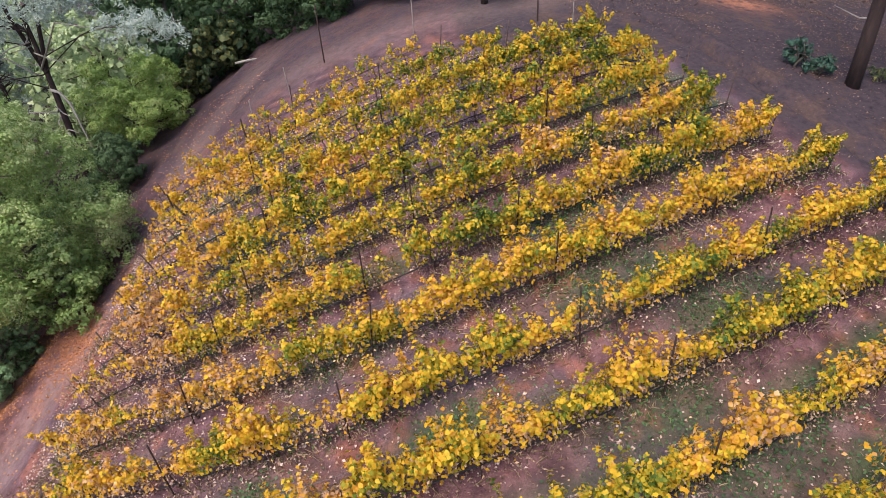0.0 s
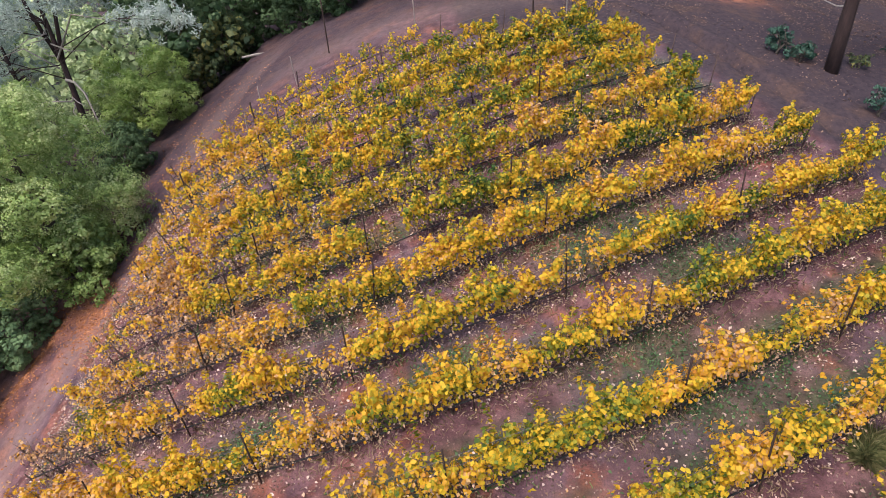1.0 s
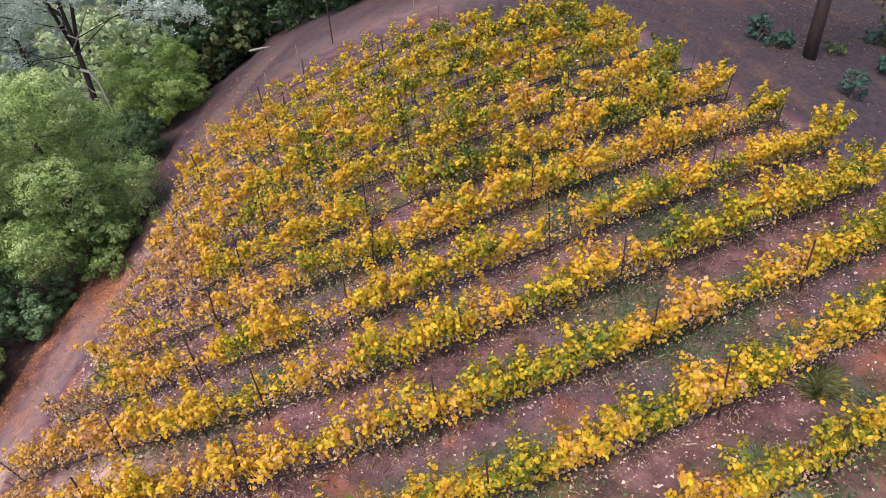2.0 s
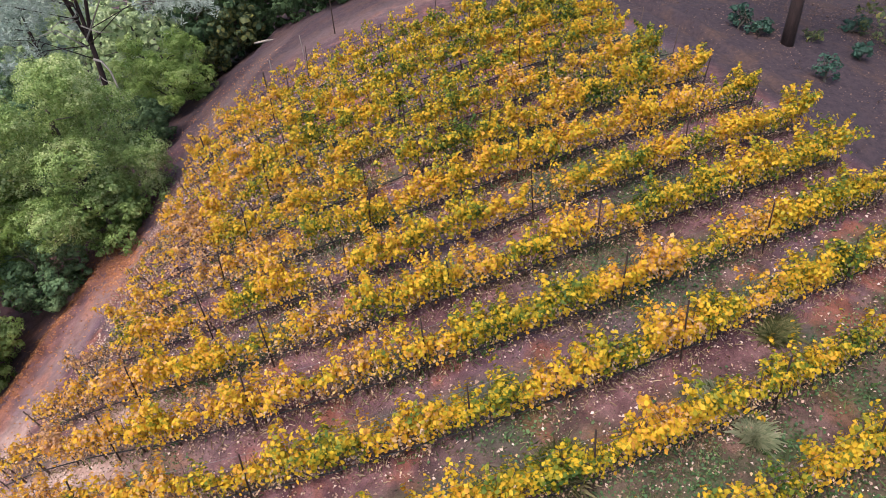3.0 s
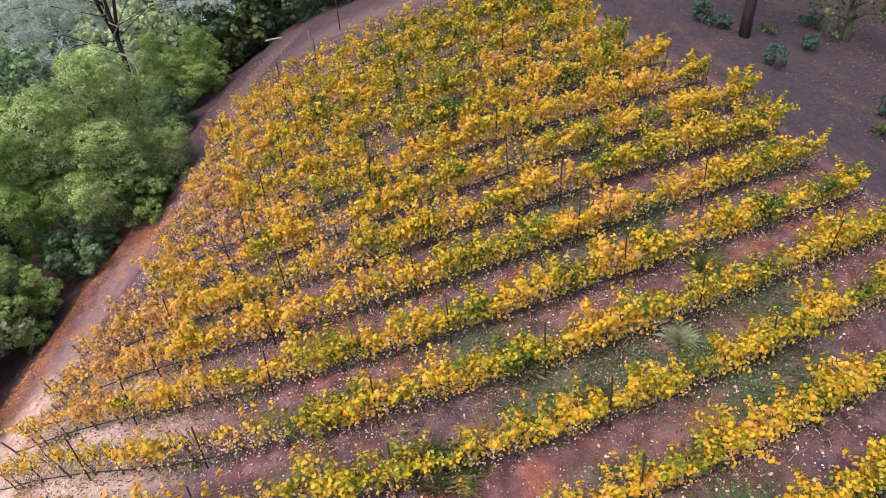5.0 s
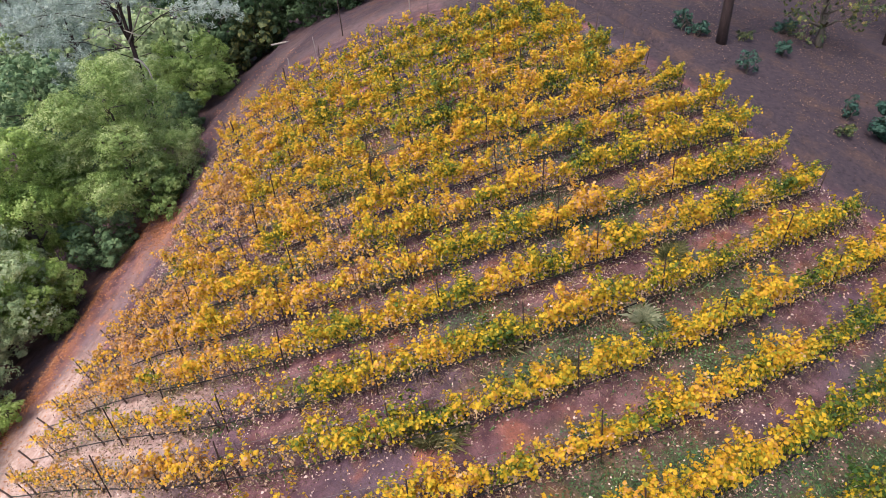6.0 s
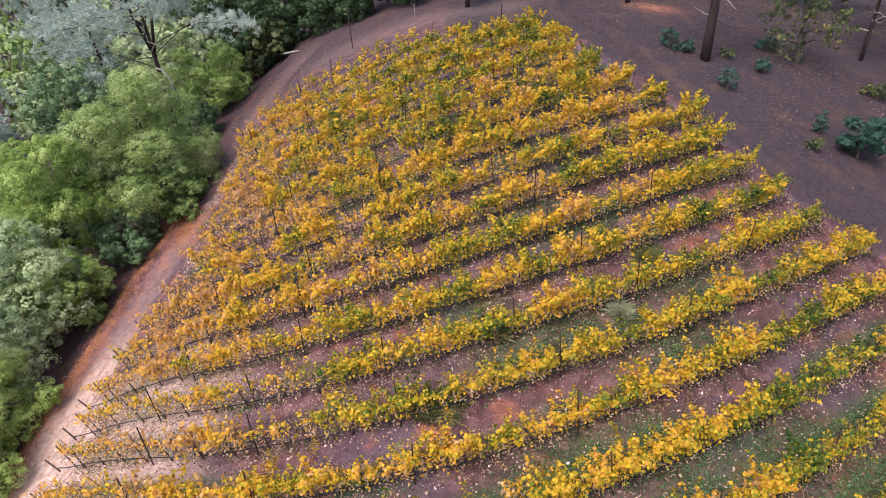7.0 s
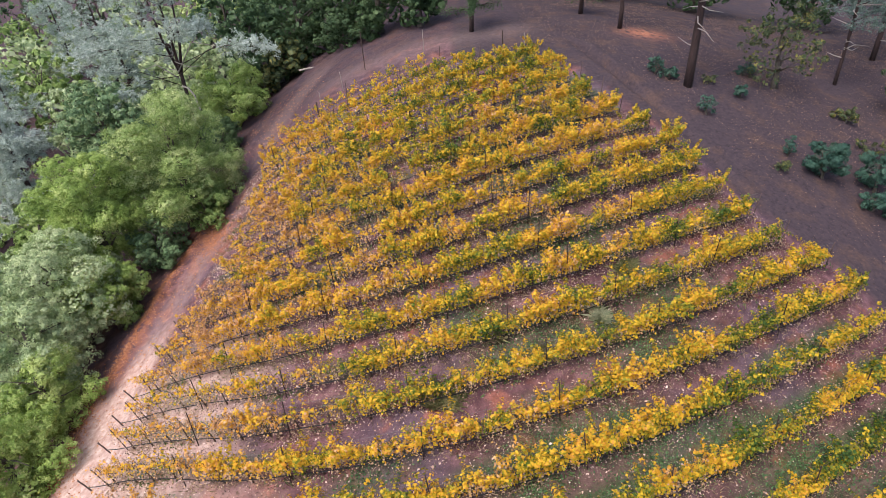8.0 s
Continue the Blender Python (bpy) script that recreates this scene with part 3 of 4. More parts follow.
# ---- fallen leaves and grass ----
def scatter(n, x0, x1, y0, y1, weight):
    x, y = rng.uniform(x0, x1, n), rng.uniform(y0, y1, n)
    keep = rng.random(n) < weight(x, y)
    return x[keep], y[keep]


def in_field(x, y):
    i = row_index(x, y)
    r = row_right(i)
    return (x > -23.5) & (x < r + 0.5) & (i < 17.4), i


def fall_weight(x, y):
    ok, i = in_field(x, y)
    near = 0.35 + 0.65 * np.cos(np.pi * (i - 0.1)) ** 2
    bare = 0.35 * soft(-x, 7, 12) * soft(i, 8, 10.5) + 0.3 * soft(i, 14.5, 16)
    return ok * (near * (0.55 + 0.45 * wave(x, y, 3.5, 2.2)) + bare)


x, y = scatter(150000, -23, 24, -26, 28, fall_weight)
p = np.stack([x, y, at(x, y) + rng.uniform(0.015, 0.05, len(x))], 1)
nrm = np.stack([rng.normal(0, 0.35, len(x)), rng.normal(0, 0.35, len(x)), np.ones(len(x))], 1)
tagged(new("fallen_leaves", shape("fallen_leaves", *flakes(p, nrm, 0.055 + 0.075 * rng.random(len(x)) ** 2, 0.3), FALLEN)), "pale dry vine leaves scattered on the soil", "fallen leaves", kind="stuff")


def crumb_weight(x, y):
    ok, i = in_field(x, y)
    return ok * (0.35 + 0.65 * np.cos(np.pi * i) ** 2) * (0.6 + 0.5 * wave(x, y, 1.6, 5.0)).clip(0.05, 1)


x, y = scatter(170000, -24, 24, -22, 26, crumb_weight)
p = np.stack([x, y, at(x, y) + rng.uniform(0.01, 0.04, len(x))], 1)
nrm = np.stack([rng.normal(0, 0.4, len(x)), rng.normal(0, 0.4, len(x)), np.ones(len(x))], 1)
tagged(new("vine_litter", shape("vine_litter", *flakes(p, nrm, 0.075), CRUMB)), "dull brown leaf crumbs and twigs on the vineyard soil", "leaf litter", kind="stuff")


def band_weight(x, y):
    d = x - track_x(y)
    patch = np.exp(-((((x + 25.2) + 0.5 * (y - 11.8)) / 1.7) ** 2 + ((y - 11.6) / 2.4) ** 2))
    return np.maximum(np.exp(-(((d + 3.1) / 0.8) ** 2)) * soft(y, -16, -8) * soft(-y, -16, -11), patch) + 0.10 * np.exp(-(((d + 1.5) / 3.5) ** 2))


x, y = scatter(70000, -36, -18, -18, 34, band_weight)
p = np.stack([x, y, at(x, y) + rng.uniform(0.015, 0.06, len(x))], 1)
nrm = np.stack([rng.normal(0, 0.4, len(x)), rng.normal(0, 0.4, len(x)), np.ones(len(x))], 1)
tagged(new("leaf_litter", shape("leaf_litter", *flakes(p, nrm, 0.11), ORANGE)), "orange-brown leaf litter along the dirt track", "leaf litter", kind="stuff")


def litter_weight(x, y):
    i = row_index(x.clip(-30, 26), y)
    r = row_right(i)
    return soft(x - r, 4, 7.5) * (0.4 + 0.6 * wave(x, y, 4, 6)).clip(0, 1)


x, y = scatter(70000, 2, 46, -4, 50, litter_weight)
p = np.stack([x, y, at(x, y) + rng.uniform(0.01, 0.05, len(x))], 1)
nrm = np.stack([rng.normal(0, 0.4, len(x)), rng.normal(0, 0.4, len(x)), np.ones(len(x))], 1)
tagged(new("forest_litter", shape("forest_litter", *flakes(p, nrm, 0.11), BROWN)), "brown dry leaves on the open woodland floor", "leaf litter", kind="stuff")


def green_at(x, y):
    ok, i = in_field(x, y)
    between = np.exp(-((((i - 0.3 + 0.5) % 1 - 0.5) / 0.2) ** 2)) + 0.35 * np.exp(-((((i - 0.62 + 0.5) % 1 - 0.5) / 0.2) ** 2))
    g = ok * soft(wave(x, y, 5, 4.0) + 0.3 * wave(x, y, 1.5, 2.0), -0.4, 0.25) * soft(between, 0.1, 0.8)
    g = g * (0.6 + 0.4 * soft(x - 0.6 * y, -2, 12)) * 0.6
    return np.maximum(g * g, ok * green_spots(x, y) ** 1.9 * (0.6 + 0.4 * soft(between, 0.1, 0.7)) * (0.7 + 0.3 * wave(x, y, 0.9, 6.0)))


x, y = scatter(520000, -22, 24, -24, 24, green_at)
p = np.stack([x, y, at(x, y) - 0.01], 1)
way = np.stack([rng.normal(0, 0.08, len(x)), rng.normal(0, 0.08, len(x)), rng.uniform(0.07, 0.22, len(x))], 1)
low = rng.random(len(x)) < 0.7
nrm = np.stack([rng.normal(0, 0.5, len(x)), rng.normal(0, 0.5, len(x)), np.ones(len(x))], 1)
herb = p[low] + np.array([0, 0, 1.0]) * rng.uniform(0.02, 0.14, (low.sum(), 1))
tagged(new("ground_herbs", shape("ground_herbs", *flakes(herb, nrm[low], 0.1), HERB)), "low green broad-leaved weeds in the vine alleys", "weeds", kind="stuff")
p, way = p[~low], way[~low]
tagged(new("grass", shape("grass", *blades(p, way, 0.035), GRASS)), "short green grass in the alleys between vine rows", "grass", kind="stuff")


def weed_weight(x, y):
    ok, i = in_field(x, y)
    return ok * np.exp(-((((i + 0.5) % 1 - 0.5) / 0.13) ** 2)) * soft(wave(x, y, 2.5, 7.0), -0.1, 0.5)


x, y = scatter(110000, -22, 24, -24, 24, weed_weight)
p = np.stack([x, y, at(x, y)], 1)
way = np.stack([rng.normal(0, 0.1, len(x)), rng.normal(0, 0.1, len(x)), rng.uniform(0.08, 0.35, len(x))], 1)
tagged(new("weeds", shape("weeds", *blades(p, way, 0.05), GRASS)), "green weeds growing under the vine rows", "weeds", kind="stuff")


def dry_weight(x, y):
    ok, i = in_field(x, y)
    return ok * np.exp(-((((i + 0.55) % 1 - 0.5) / 0.17) ** 2)) * soft(wave(x, y, 2.2, 9.0), -0.45, 0.3) * (0.45 + 0.55 * soft(-x, -10, 6))


x, y = scatter(330000, -23, 24, -22, 24, dry_weight)
p = np.stack([x, y, at(x, y)], 1)
way = np.stack([rng.normal(0, 0.12, len(x)), rng.normal(0, 0.1, len(x)), rng.uniform(0.05, 0.3, len(x))], 1)
tagged(new("dry_weeds", shape("dry_weeds", *blades(p, way, 0.022), STRAW)), "dry straw-coloured weeds under the vine rows", "dry weeds", kind="stuff")


def grass_clump(x, y, high, wide, n, material, label):
    n *= 4
    heart = rng.normal(0, wide * 0.26, (7, 2))
    p = np.concatenate([heart[rng.integers(0, 7, n)] + rng.normal(0, wide * 0.1, (n, 2)), np.full((n, 1), -0.03)], 1)
    way = np.stack([rng.normal(0, 0.3, n) * high, rng.normal(0, 0.3, n) * high, high * rng.uniform(0.2, 1.0, n) ** 1.3], 1)
    way[:, :2] += p[:, :2] * 0.4
    ob = tagged(new("grass_clump", shape("grass_clump", *blades(p, way, 0.007), material)), label, "grass clump", "tall grass clumps")
    ob.location = (x, y, float(at(x, y)))
    return ob


for x, y, h, w, n, m, label in ((3.7, -6.7, 0.7, 0.55, 700, DRY_GRASS, "tall grey-green bunch of grass between vine rows"),
                                (2.9, -5.9, 0.6, 0.6, 500, DRY_GRASS, "small grey-green bunch of grass on bare soil"),
                                (-1.9, -7.9, 0.7, 0.9, 900, OLIVE, "tall green weed clump under the vines"),
                                (-4.6, -11.8, 0.7, 1.3, 1300, OLIVE, "broad olive weed clump at a vine row"),
                                (-3.6, -11.2, 0.6, 0.8, 600, OLIVE, "dry yellowish grass clump at a vine row"),
                                (0.4, -9.4, 0.6, 0.8, 600, OLIVE, "green weed clump beside a vine row"),
                                (5.6, -3.2, 0.7, 0.7, 600, OLIVE, "grey-green bunch of grass in an alley")):
    grass_clump(x, y, h, w, n, m, label)


# ---- trees ----
def lobes(centre, size, n, seed_rng):
    """Uneven round masses that make up a crown: a core, big shoulders and smaller outer ones."""
    size = np.array(size)
    out = [(np.array(centre) - np.array([0, 0, 0.12]) * size, size * 0.6)]
    for k in range(n):
        z = 1 - 1.95 * (k + 0.5) / n
        a = k * 2.4 + seed_rng.normal(0, 0.35)
        c = math.sqrt(max(1 - z * z, 0.05))
        d = np.array([math.cos(a) * c, math.sin(a) * c, z])
        r = seed_rng.uniform(0.26, 0.40)
        out.append((np.array(centre) + d * size * (1.12 - r) * seed_rng.uniform(0.82, 1.12), size.mean() * r * np.array([1.0, 1.0, seed_rng.uniform(0.75, 1.0)])))
    return out


def crown_places(lobe_list, n, clump=0.5):
    """Leaves on small domes that cover the outside of the lobes, thinner on their undersides."""
    area = np.array([np.prod(r) ** (2 / 3) for _, r in lobe_list])
    tufts = max(n // 60, 24)
    pick = rng.choice(len(lobe_list), tufts, p=area / area.sum())
    cs, rs = np.array([l[0] for l in lobe_list]), np.array([l[1] for l in lobe_list])
    d = unit(rng.normal(size=(tufts, 3)))
    d[:, 2] = np.where((d[:, 2] < -0.2) & (rng.random(tufts) < 0.6), -d[:, 2], d[:, 2])
    mid = cs[pick] + d * rs[pick] * rng.uniform(0.78, 1.04, (tufts, 1))
    deep = np.zeros(tufts, bool)
    for cc, rr in lobe_list:
        deep |= (((mid - cc) / (rr * 0.74)) ** 2).sum(1) < 1
    mid, d = mid[~deep], d[~deep]
    k = rng.integers(0, len(mid), n)
    size = (clump * rng.uniform(0.6, 1.45, len(mid)))[k][:, None]
    way = unit(rng.normal(size=(n, 3)) + d[k] * 0.7 + np.array([0, 0, 0.55]))
    p = mid[k] + way * size * rng.uniform(0.55, 1.1, (n, 1)) * np.array([1, 1, 0.8])
    return p, way + d[k] * 0.3 + rng.normal(0, 0.3, (n, 3))


def limbs(base, top, r, n, spread, seed_rng, crook=0.3):
    base, top = np.array(base, float), np.array(top, float)
    t = np.linspace(0, 1, 8)[:, None]
    trunk = base + (top - base) * t + np.concatenate([seed_rng.normal(0, crook, (8, 2)) * t * 0.5, np.zeros((8, 1))], 1)
    trunk[0] = base
    out = [(trunk, r * (1 - 0.75 * t[:, 0]) * np.array([1.35, 1.08, 1, 1, 1, 1, 1, 1]))]
    for k in range(n):
        u = seed_rng.uniform(0.35, 0.95)
        s = trunk[int(u * 7)]
        d = unit(seed_rng.normal(size=3))
        d[2] = abs(d[2]) * 0.7 + 0.15
        e = s + d * np.array(spread) * seed_rng.uniform(0.6, 1.0)
        mid = (s + e) / 2 + seed_rng.normal(0, 0.2, 3) + np.array([0, 0, 0.1 * np.linalg.norm(e - s)])
        rr = r * (1 - 0.7 * u) * 0.55
        out.append(([s, mid, e], (rr, rr * 0.6, rr * 0.2)))
    return out


def broadleaf(name, x, y, high, size, count, leaf, label, material, bark=None, lobe_n=16, lift=0.55, top=None, group="", category="tree"):
    sr = np.random.default_rng(int(abs(x * 37 + y * 91)) + 5)
    tree = tagged(new(name), label, category, group)
    z0 = float(at(x, y))
    tree.location = (x, y, z0)
    centre = (0, 0, high * lift)
    ls = lobes(centre, size, lobe_n, sr)
    ls = [(c, r) for c, r in ls]
    p, nrm = crown_places(ls, count, 0.16 + 0.05 * min(size))
    # larger inner leaves close the crown
    k = rng.integers(0, len(ls), count // 8)
    d = unit(rng.normal(size=(len(k), 3)))
    p = np.concatenate([p, np.array([l[0] for l in ls])[k] + d * np.array([l[1] for l in ls])[k] * rng.uniform(0.55, 0.8, (len(k), 1))])
    nrm = np.concatenate([nrm, d + rng.normal(0, 0.3, d.shape)])
    width = np.concatenate([np.full(count, leaf), np.full(len(k), leaf * 1.9)])
    low = p[:, 2] > 0.12
    part("crown", shape("crown", *flakes(p[low], nrm[low], width[low], 0.2), material), tree)
    part("trunk", tubes_mesh("trunk", limbs((0, 0, -0.3), (sr.normal(0, 0.3), sr.normal(0, 0.3), high * 0.8), 0.035 * high + 0.04, 9, np.array(size) * 0.8, sr), bark or OAK_BARK, 7), tree)
    return tree


def grey_pine(x, y, high, r, label, spread=6.0, tufts=46, bare=0.3, dead=8, fork=True, group="grey pines", boughs=(), thick=380, needle=None, snags=()):
    """A forked open pine with wispy grey-green needle tufts and dead lower boughs."""
    sr = np.random.default_rng(int(abs(x * 31 + y * 17)))
    tree = tagged(new("grey_pine"), label, "pine tree", group)
    tree.location = (x, y, float(at(x, y)))
    z = np.linspace(0, 1, 9)
    stem = np.stack([0.25 * np.sin(z * 3), 0.2 * np.sin(z * 2.2), -0.3 + z * high], 1)
    wood = [(stem, r * (1.25 - 1.1 * z))]
    ends = [stem[-1]]
    if fork:
        for side in (-1, 1):
            s = stem[4]
            e = s + np.array([side * spread * 0.2, sr.normal(0, 0.6), high * 0.5])
            m = s + np.array([side * spread * 0.14, 0, high * 0.2])
            wood.append(([s, m, e], (r * 0.62, r * 0.5, r * 0.14)))
            ends.append(e)
    dead_wood = []
    for k in range(tufts // 2):
        u = sr.uniform(bare, 0.98)
        s = stem[0] + (stem[-1] - stem[0]) * u
        ang = sr.uniform(0, 2 * np.pi)
        ln = spread * (1.05 - 0.6 * u) * sr.uniform(0.55, 1.0)
        e = s + np.array([math.cos(ang) * ln, math.sin(ang) * ln, sr.uniform(0.05, 0.35) * ln])
        wood.append(([s, (s + e) / 2 + np.array([0, 0, 0.12 * ln]), e], (r * 0.22, r * 0.14, r * 0.05)))
        ends += [e, (s + e * 2) / 3 + sr.normal(0, 0.4, 3)]
    for k in range(dead):
        u = sr.uniform(0.12, bare + 0.15)
        s = stem[0] + (stem[-1] - stem[0]) * u
        ang = sr.uniform(0, 2 * np.pi)
        ln = sr.uniform(1.2, 3.2)
        e = s + np.array([math.cos(ang) * ln, math.sin(ang) * ln, sr.uniform(-0.3, 0.25) * ln])
        dead_wood.append(([s, (s + e) / 2 + sr.normal(0, 0.15, 3), e], (0.06, 0.04, 0.012)))
    for k, way in enumerate(snags):
        dead_wood.append((np.array(way, float), np.linspace(0.12 if k == 0 else 0.075, 0.02, len(way))))
    for u, tip in boughs:
        s, e = stem[0] + (stem[-1] - stem[0]) * u, np.array(tip, float)
        m = (s + e) / 2 + np.array([0, 0, 0.1 * np.linalg.norm(e - s)])
        wood.append(([s, m, e], (r * 0.17, r * 0.12, r * 0.05)))
        ends += [e, e * 0.85 + m * 0.15 + sr.normal(0, 0.4, 3), e * 0.65 + m * 0.35 + sr.normal(0, 0.4, 3)]
    stem_ob = part("trunk", tubes_mesh("trunk", wood, PINE_BARK, 7), tree)
    for bough in dead_wood:
        part("dead_bough", tubes_mesh("dead_bough", [bough], DEAD_WOOD, 5), stem_ob, "bleached bare dead bough")
    vs, fs, k = [], [], 0
    for e in ends:
        n = thick
        sub = e + sr.normal(0, 0.6, (14, 3)) * np.array([1.3, 1.3, 0.7])
        c = sub[rng.integers(0, 14, n)] + rng.normal(0, 0.12, (n, 3))
        way = unit(rng.normal(size=(n, 3)) + np.array([0, 0, 0.5])) * rng.uniform(0.18, 0.36, (n, 1))
        v, f = blades(c, way, 0.055)
        vs.append(v)
        fs.append(f + k)
        k += len(v)
    part("needles", shape("needles", np.concatenate(vs), np.concatenate(fs), needle or GREY_NEEDLE), tree, "wispy grey-green needles")
    return tree


OAKS = "live oaks beside the track"
broadleaf("oak", -28.0, 15.2, 11.4, (5.0, 5.0, 6.6), 95000, 0.11, "large round live oak with dense green leaves beside the track", OAK_LEAF, lobe_n=17, lift=0.46, group=OAKS)
broadleaf("bush", -25.7, 13.6, 4.8, (2.4, 2.4, 2.5), 12000, 0.14, "green bush at the foot of the round oak", OAK_LEAF, lobe_n=13, lift=0.45, category="bush")
broadleaf("bush", -29.2, 10.8, 4.6, (2.5, 2.5, 2.5), 11000, 0.14, "dark green bush in the shade under the oaks", DARK_OAK, lobe_n=13, lift=0.45, category="bush")
broadleaf("oak", -33.9, 10.6, 13.4, (4.4, 4.4, 5.6), 66000, 0.12, "bright green live oak with a broad crown", BRIGHT_OAK, lobe_n=15, lift=0.53, group=OAKS)
broadleaf("oak", -34.2, 4.6, 11.6, (4.4, 4.3, 4.9), 42000, 0.13, "pale grey-green oak with a rounded crown", HAZED_PALE_OAK, lobe_n=20, lift=0.5, group=OAKS)
broadleaf("oak", -34.2, -0.6, 9.6, (4.2, 4.1, 4.8), 40000, 0.13, "grey-green oak hanging over the bank", HAZED_PALE_OAK, lobe_n=20, lift=0.46, group=OAKS)
broadleaf("oak", -31.9, -3.6, 6.6, (3.2, 3.1, 3.4), 30000, 0.115, "green oak low on the bank beside the track", BRIGHT_OAK, lobe_n=16, lift=0.44, group=OAKS)
broadleaf("oak", -31.4, -8.6, 6.6, (3.4, 3.4, 3.7), 32000, 0.12, "low dense green oak at the lower track", BRIGHT_OAK, lobe_n=16, lift=0.42, group=OAKS)
broadleaf("oak", -31.6, 5.6, 6.8, (2.8, 2.8, 3.2), 26000, 0.12, "small bright green oak on the bank beside the track", BRIGHT_OAK, lobe_n=14, lift=0.52, group=OAKS)
broadleaf("oak", -41.5, -6.0, 10.0, (5.0, 5.0, 5.4), 12000, 0.26, "pale green oak behind the bank", HAZED_PALE_OAK, lobe_n=20, lift=0.5, group=OAKS)
broadleaf("oak", -43.0, 4.5, 11.0, (5.2, 5.2, 6.0), 13000, 0.26, "grey-green oak in the wood below the track", HAZED_PALE_OAK, lobe_n=20, lift=0.5, group=OAKS)
broadleaf("oak", -41.5, 13.5, 9.0, (4.6, 4.6, 5.0), 12000, 0.26, "green oak in the shade of the wood", OAK_LEAF, lobe_n=20, lift=0.5, group=OAKS)
broadleaf("bush", -29.5, 33.6, 6.6, (4.2, 3.8, 3.5), 30000, 0.13, "leafy green round bush at the edge of the track", BRIGHT_OAK, lobe_n=13, lift=0.5, category="bush")
broadleaf("oak", -39.5, 25.5, 12.6, (4.8, 4.6, 5.4), 18000, 0.21, "dark green oak behind the round oak", DARK_OAK, lobe_n=18, lift=0.6, group=OAKS)
broadleaf("oak", -43.0, 30.0, 12.5, (5.4, 5.2, 6.4), 12000, 0.26, "oak deep in the wood, its leaves coloured pale grey-green for haze", HAZED_PALE_OAK, lobe_n=20, lift=0.5, group=OAKS)
broadleaf("bush", -28.9, 26.6, 4.4, (2.3, 2.4, 2.4), 12000, 0.13, "dark leafy bush beside the track", DARK_LEAF, lobe_n=12, lift=0.45, category="bush")
broadleaf("bush", -32.4, 22.0, 5.0, (3.0, 3.0, 2.8), 14000, 0.15, "shaded bush under the oaks", DARK_OAK, lobe_n=12, lift=0.45, category="bush")
broadleaf("bush", -34.5, 35.0, 6.5, (3.4, 3.4, 3.6), 16000, 0.16, "bush below the grey pine, its leaves coloured grey-green for haze", HAZED_PALE_OAK, lobe_n=14, lift=0.46, category="bush")
grey_pine(-32.5, 28.8, 19.0, 0.25, "forked grey pine with wispy needles and bleached dead boughs", 6.5, 44, 0.6, 18, boughs=((0.55, (11.2, -3.0, 12.2)), (0.5, (8.0, -1.5, 12.6)), (0.45, (-6.5, -2.0, 10.5)), (0.5, (-4.5, -3.5, 8.5)), (0.6, (-8.0, -3.0, 12.5)), (0.65, (-3.5, -3.0, 13.5)), (0.62, (3.0, -3.0, 14.0))), thick=400,
          snags=(((0.1, 0, 8.2), (0.7, -0.1, 8.0), (1.2, -0.2, 7.2), (1.45, -0.35, 5.4), (1.75, -0.5, 3.4), (2.3, -0.9, 1.2)), ((0, 0, 6.6), (-1.6, -0.6, 6.9), (-3.6, -1.0, 5.8)), ((0.1, 0, 9.6), (2.6, -0.6, 12.6), (6.6, -1.4, 12.0)),
                 ((0, 0, 5.2), (1.2, -1.2, 4.4), (2.6, -2.0, 2.6)), ((0, 0, 9.0), (-1.6, -0.5, 10.6), (-3.2, -1.0, 10.2)), ((1.7, -0.5, 3.4), (3.2, -1.0, 1.8), (4.6, -1.2, 1.4))))
grey_pine(-47.0, 20.5, 14.5, 0.3, "silvery grey pine standing in the oak wood", 4.2, 72, 0.2, 4, fork=False, thick=700)
grey_pine(-46.0, 42.0, 14.0, 0.3, "blue-grey pine in the far wood", 5.0, 54, 0.2, 4, fork=False, thick=280, needle=BLUE_NEEDLE)
grey_pine(-58.0, 36.0, 13.0, 0.3, "blue-grey pine low on the far slope", 5.0, 50, 0.2, 4, fork=False, thick=280, needle=BLUE_NEEDLE)
grey_pine(-66.0, 62.0, 16.0, 0.3, "far blue-grey pine above the oaks", 5.5, 50, 0.2, 4, fork=False, thick=280, needle=BLUE_NEEDLE)
grey_pine(-50.0, 46.0, 18.0, 0.35, "grey pine rising from the far wood", 6.0, 50, 0.4, 6)
BACK = "trees along the upper edge"
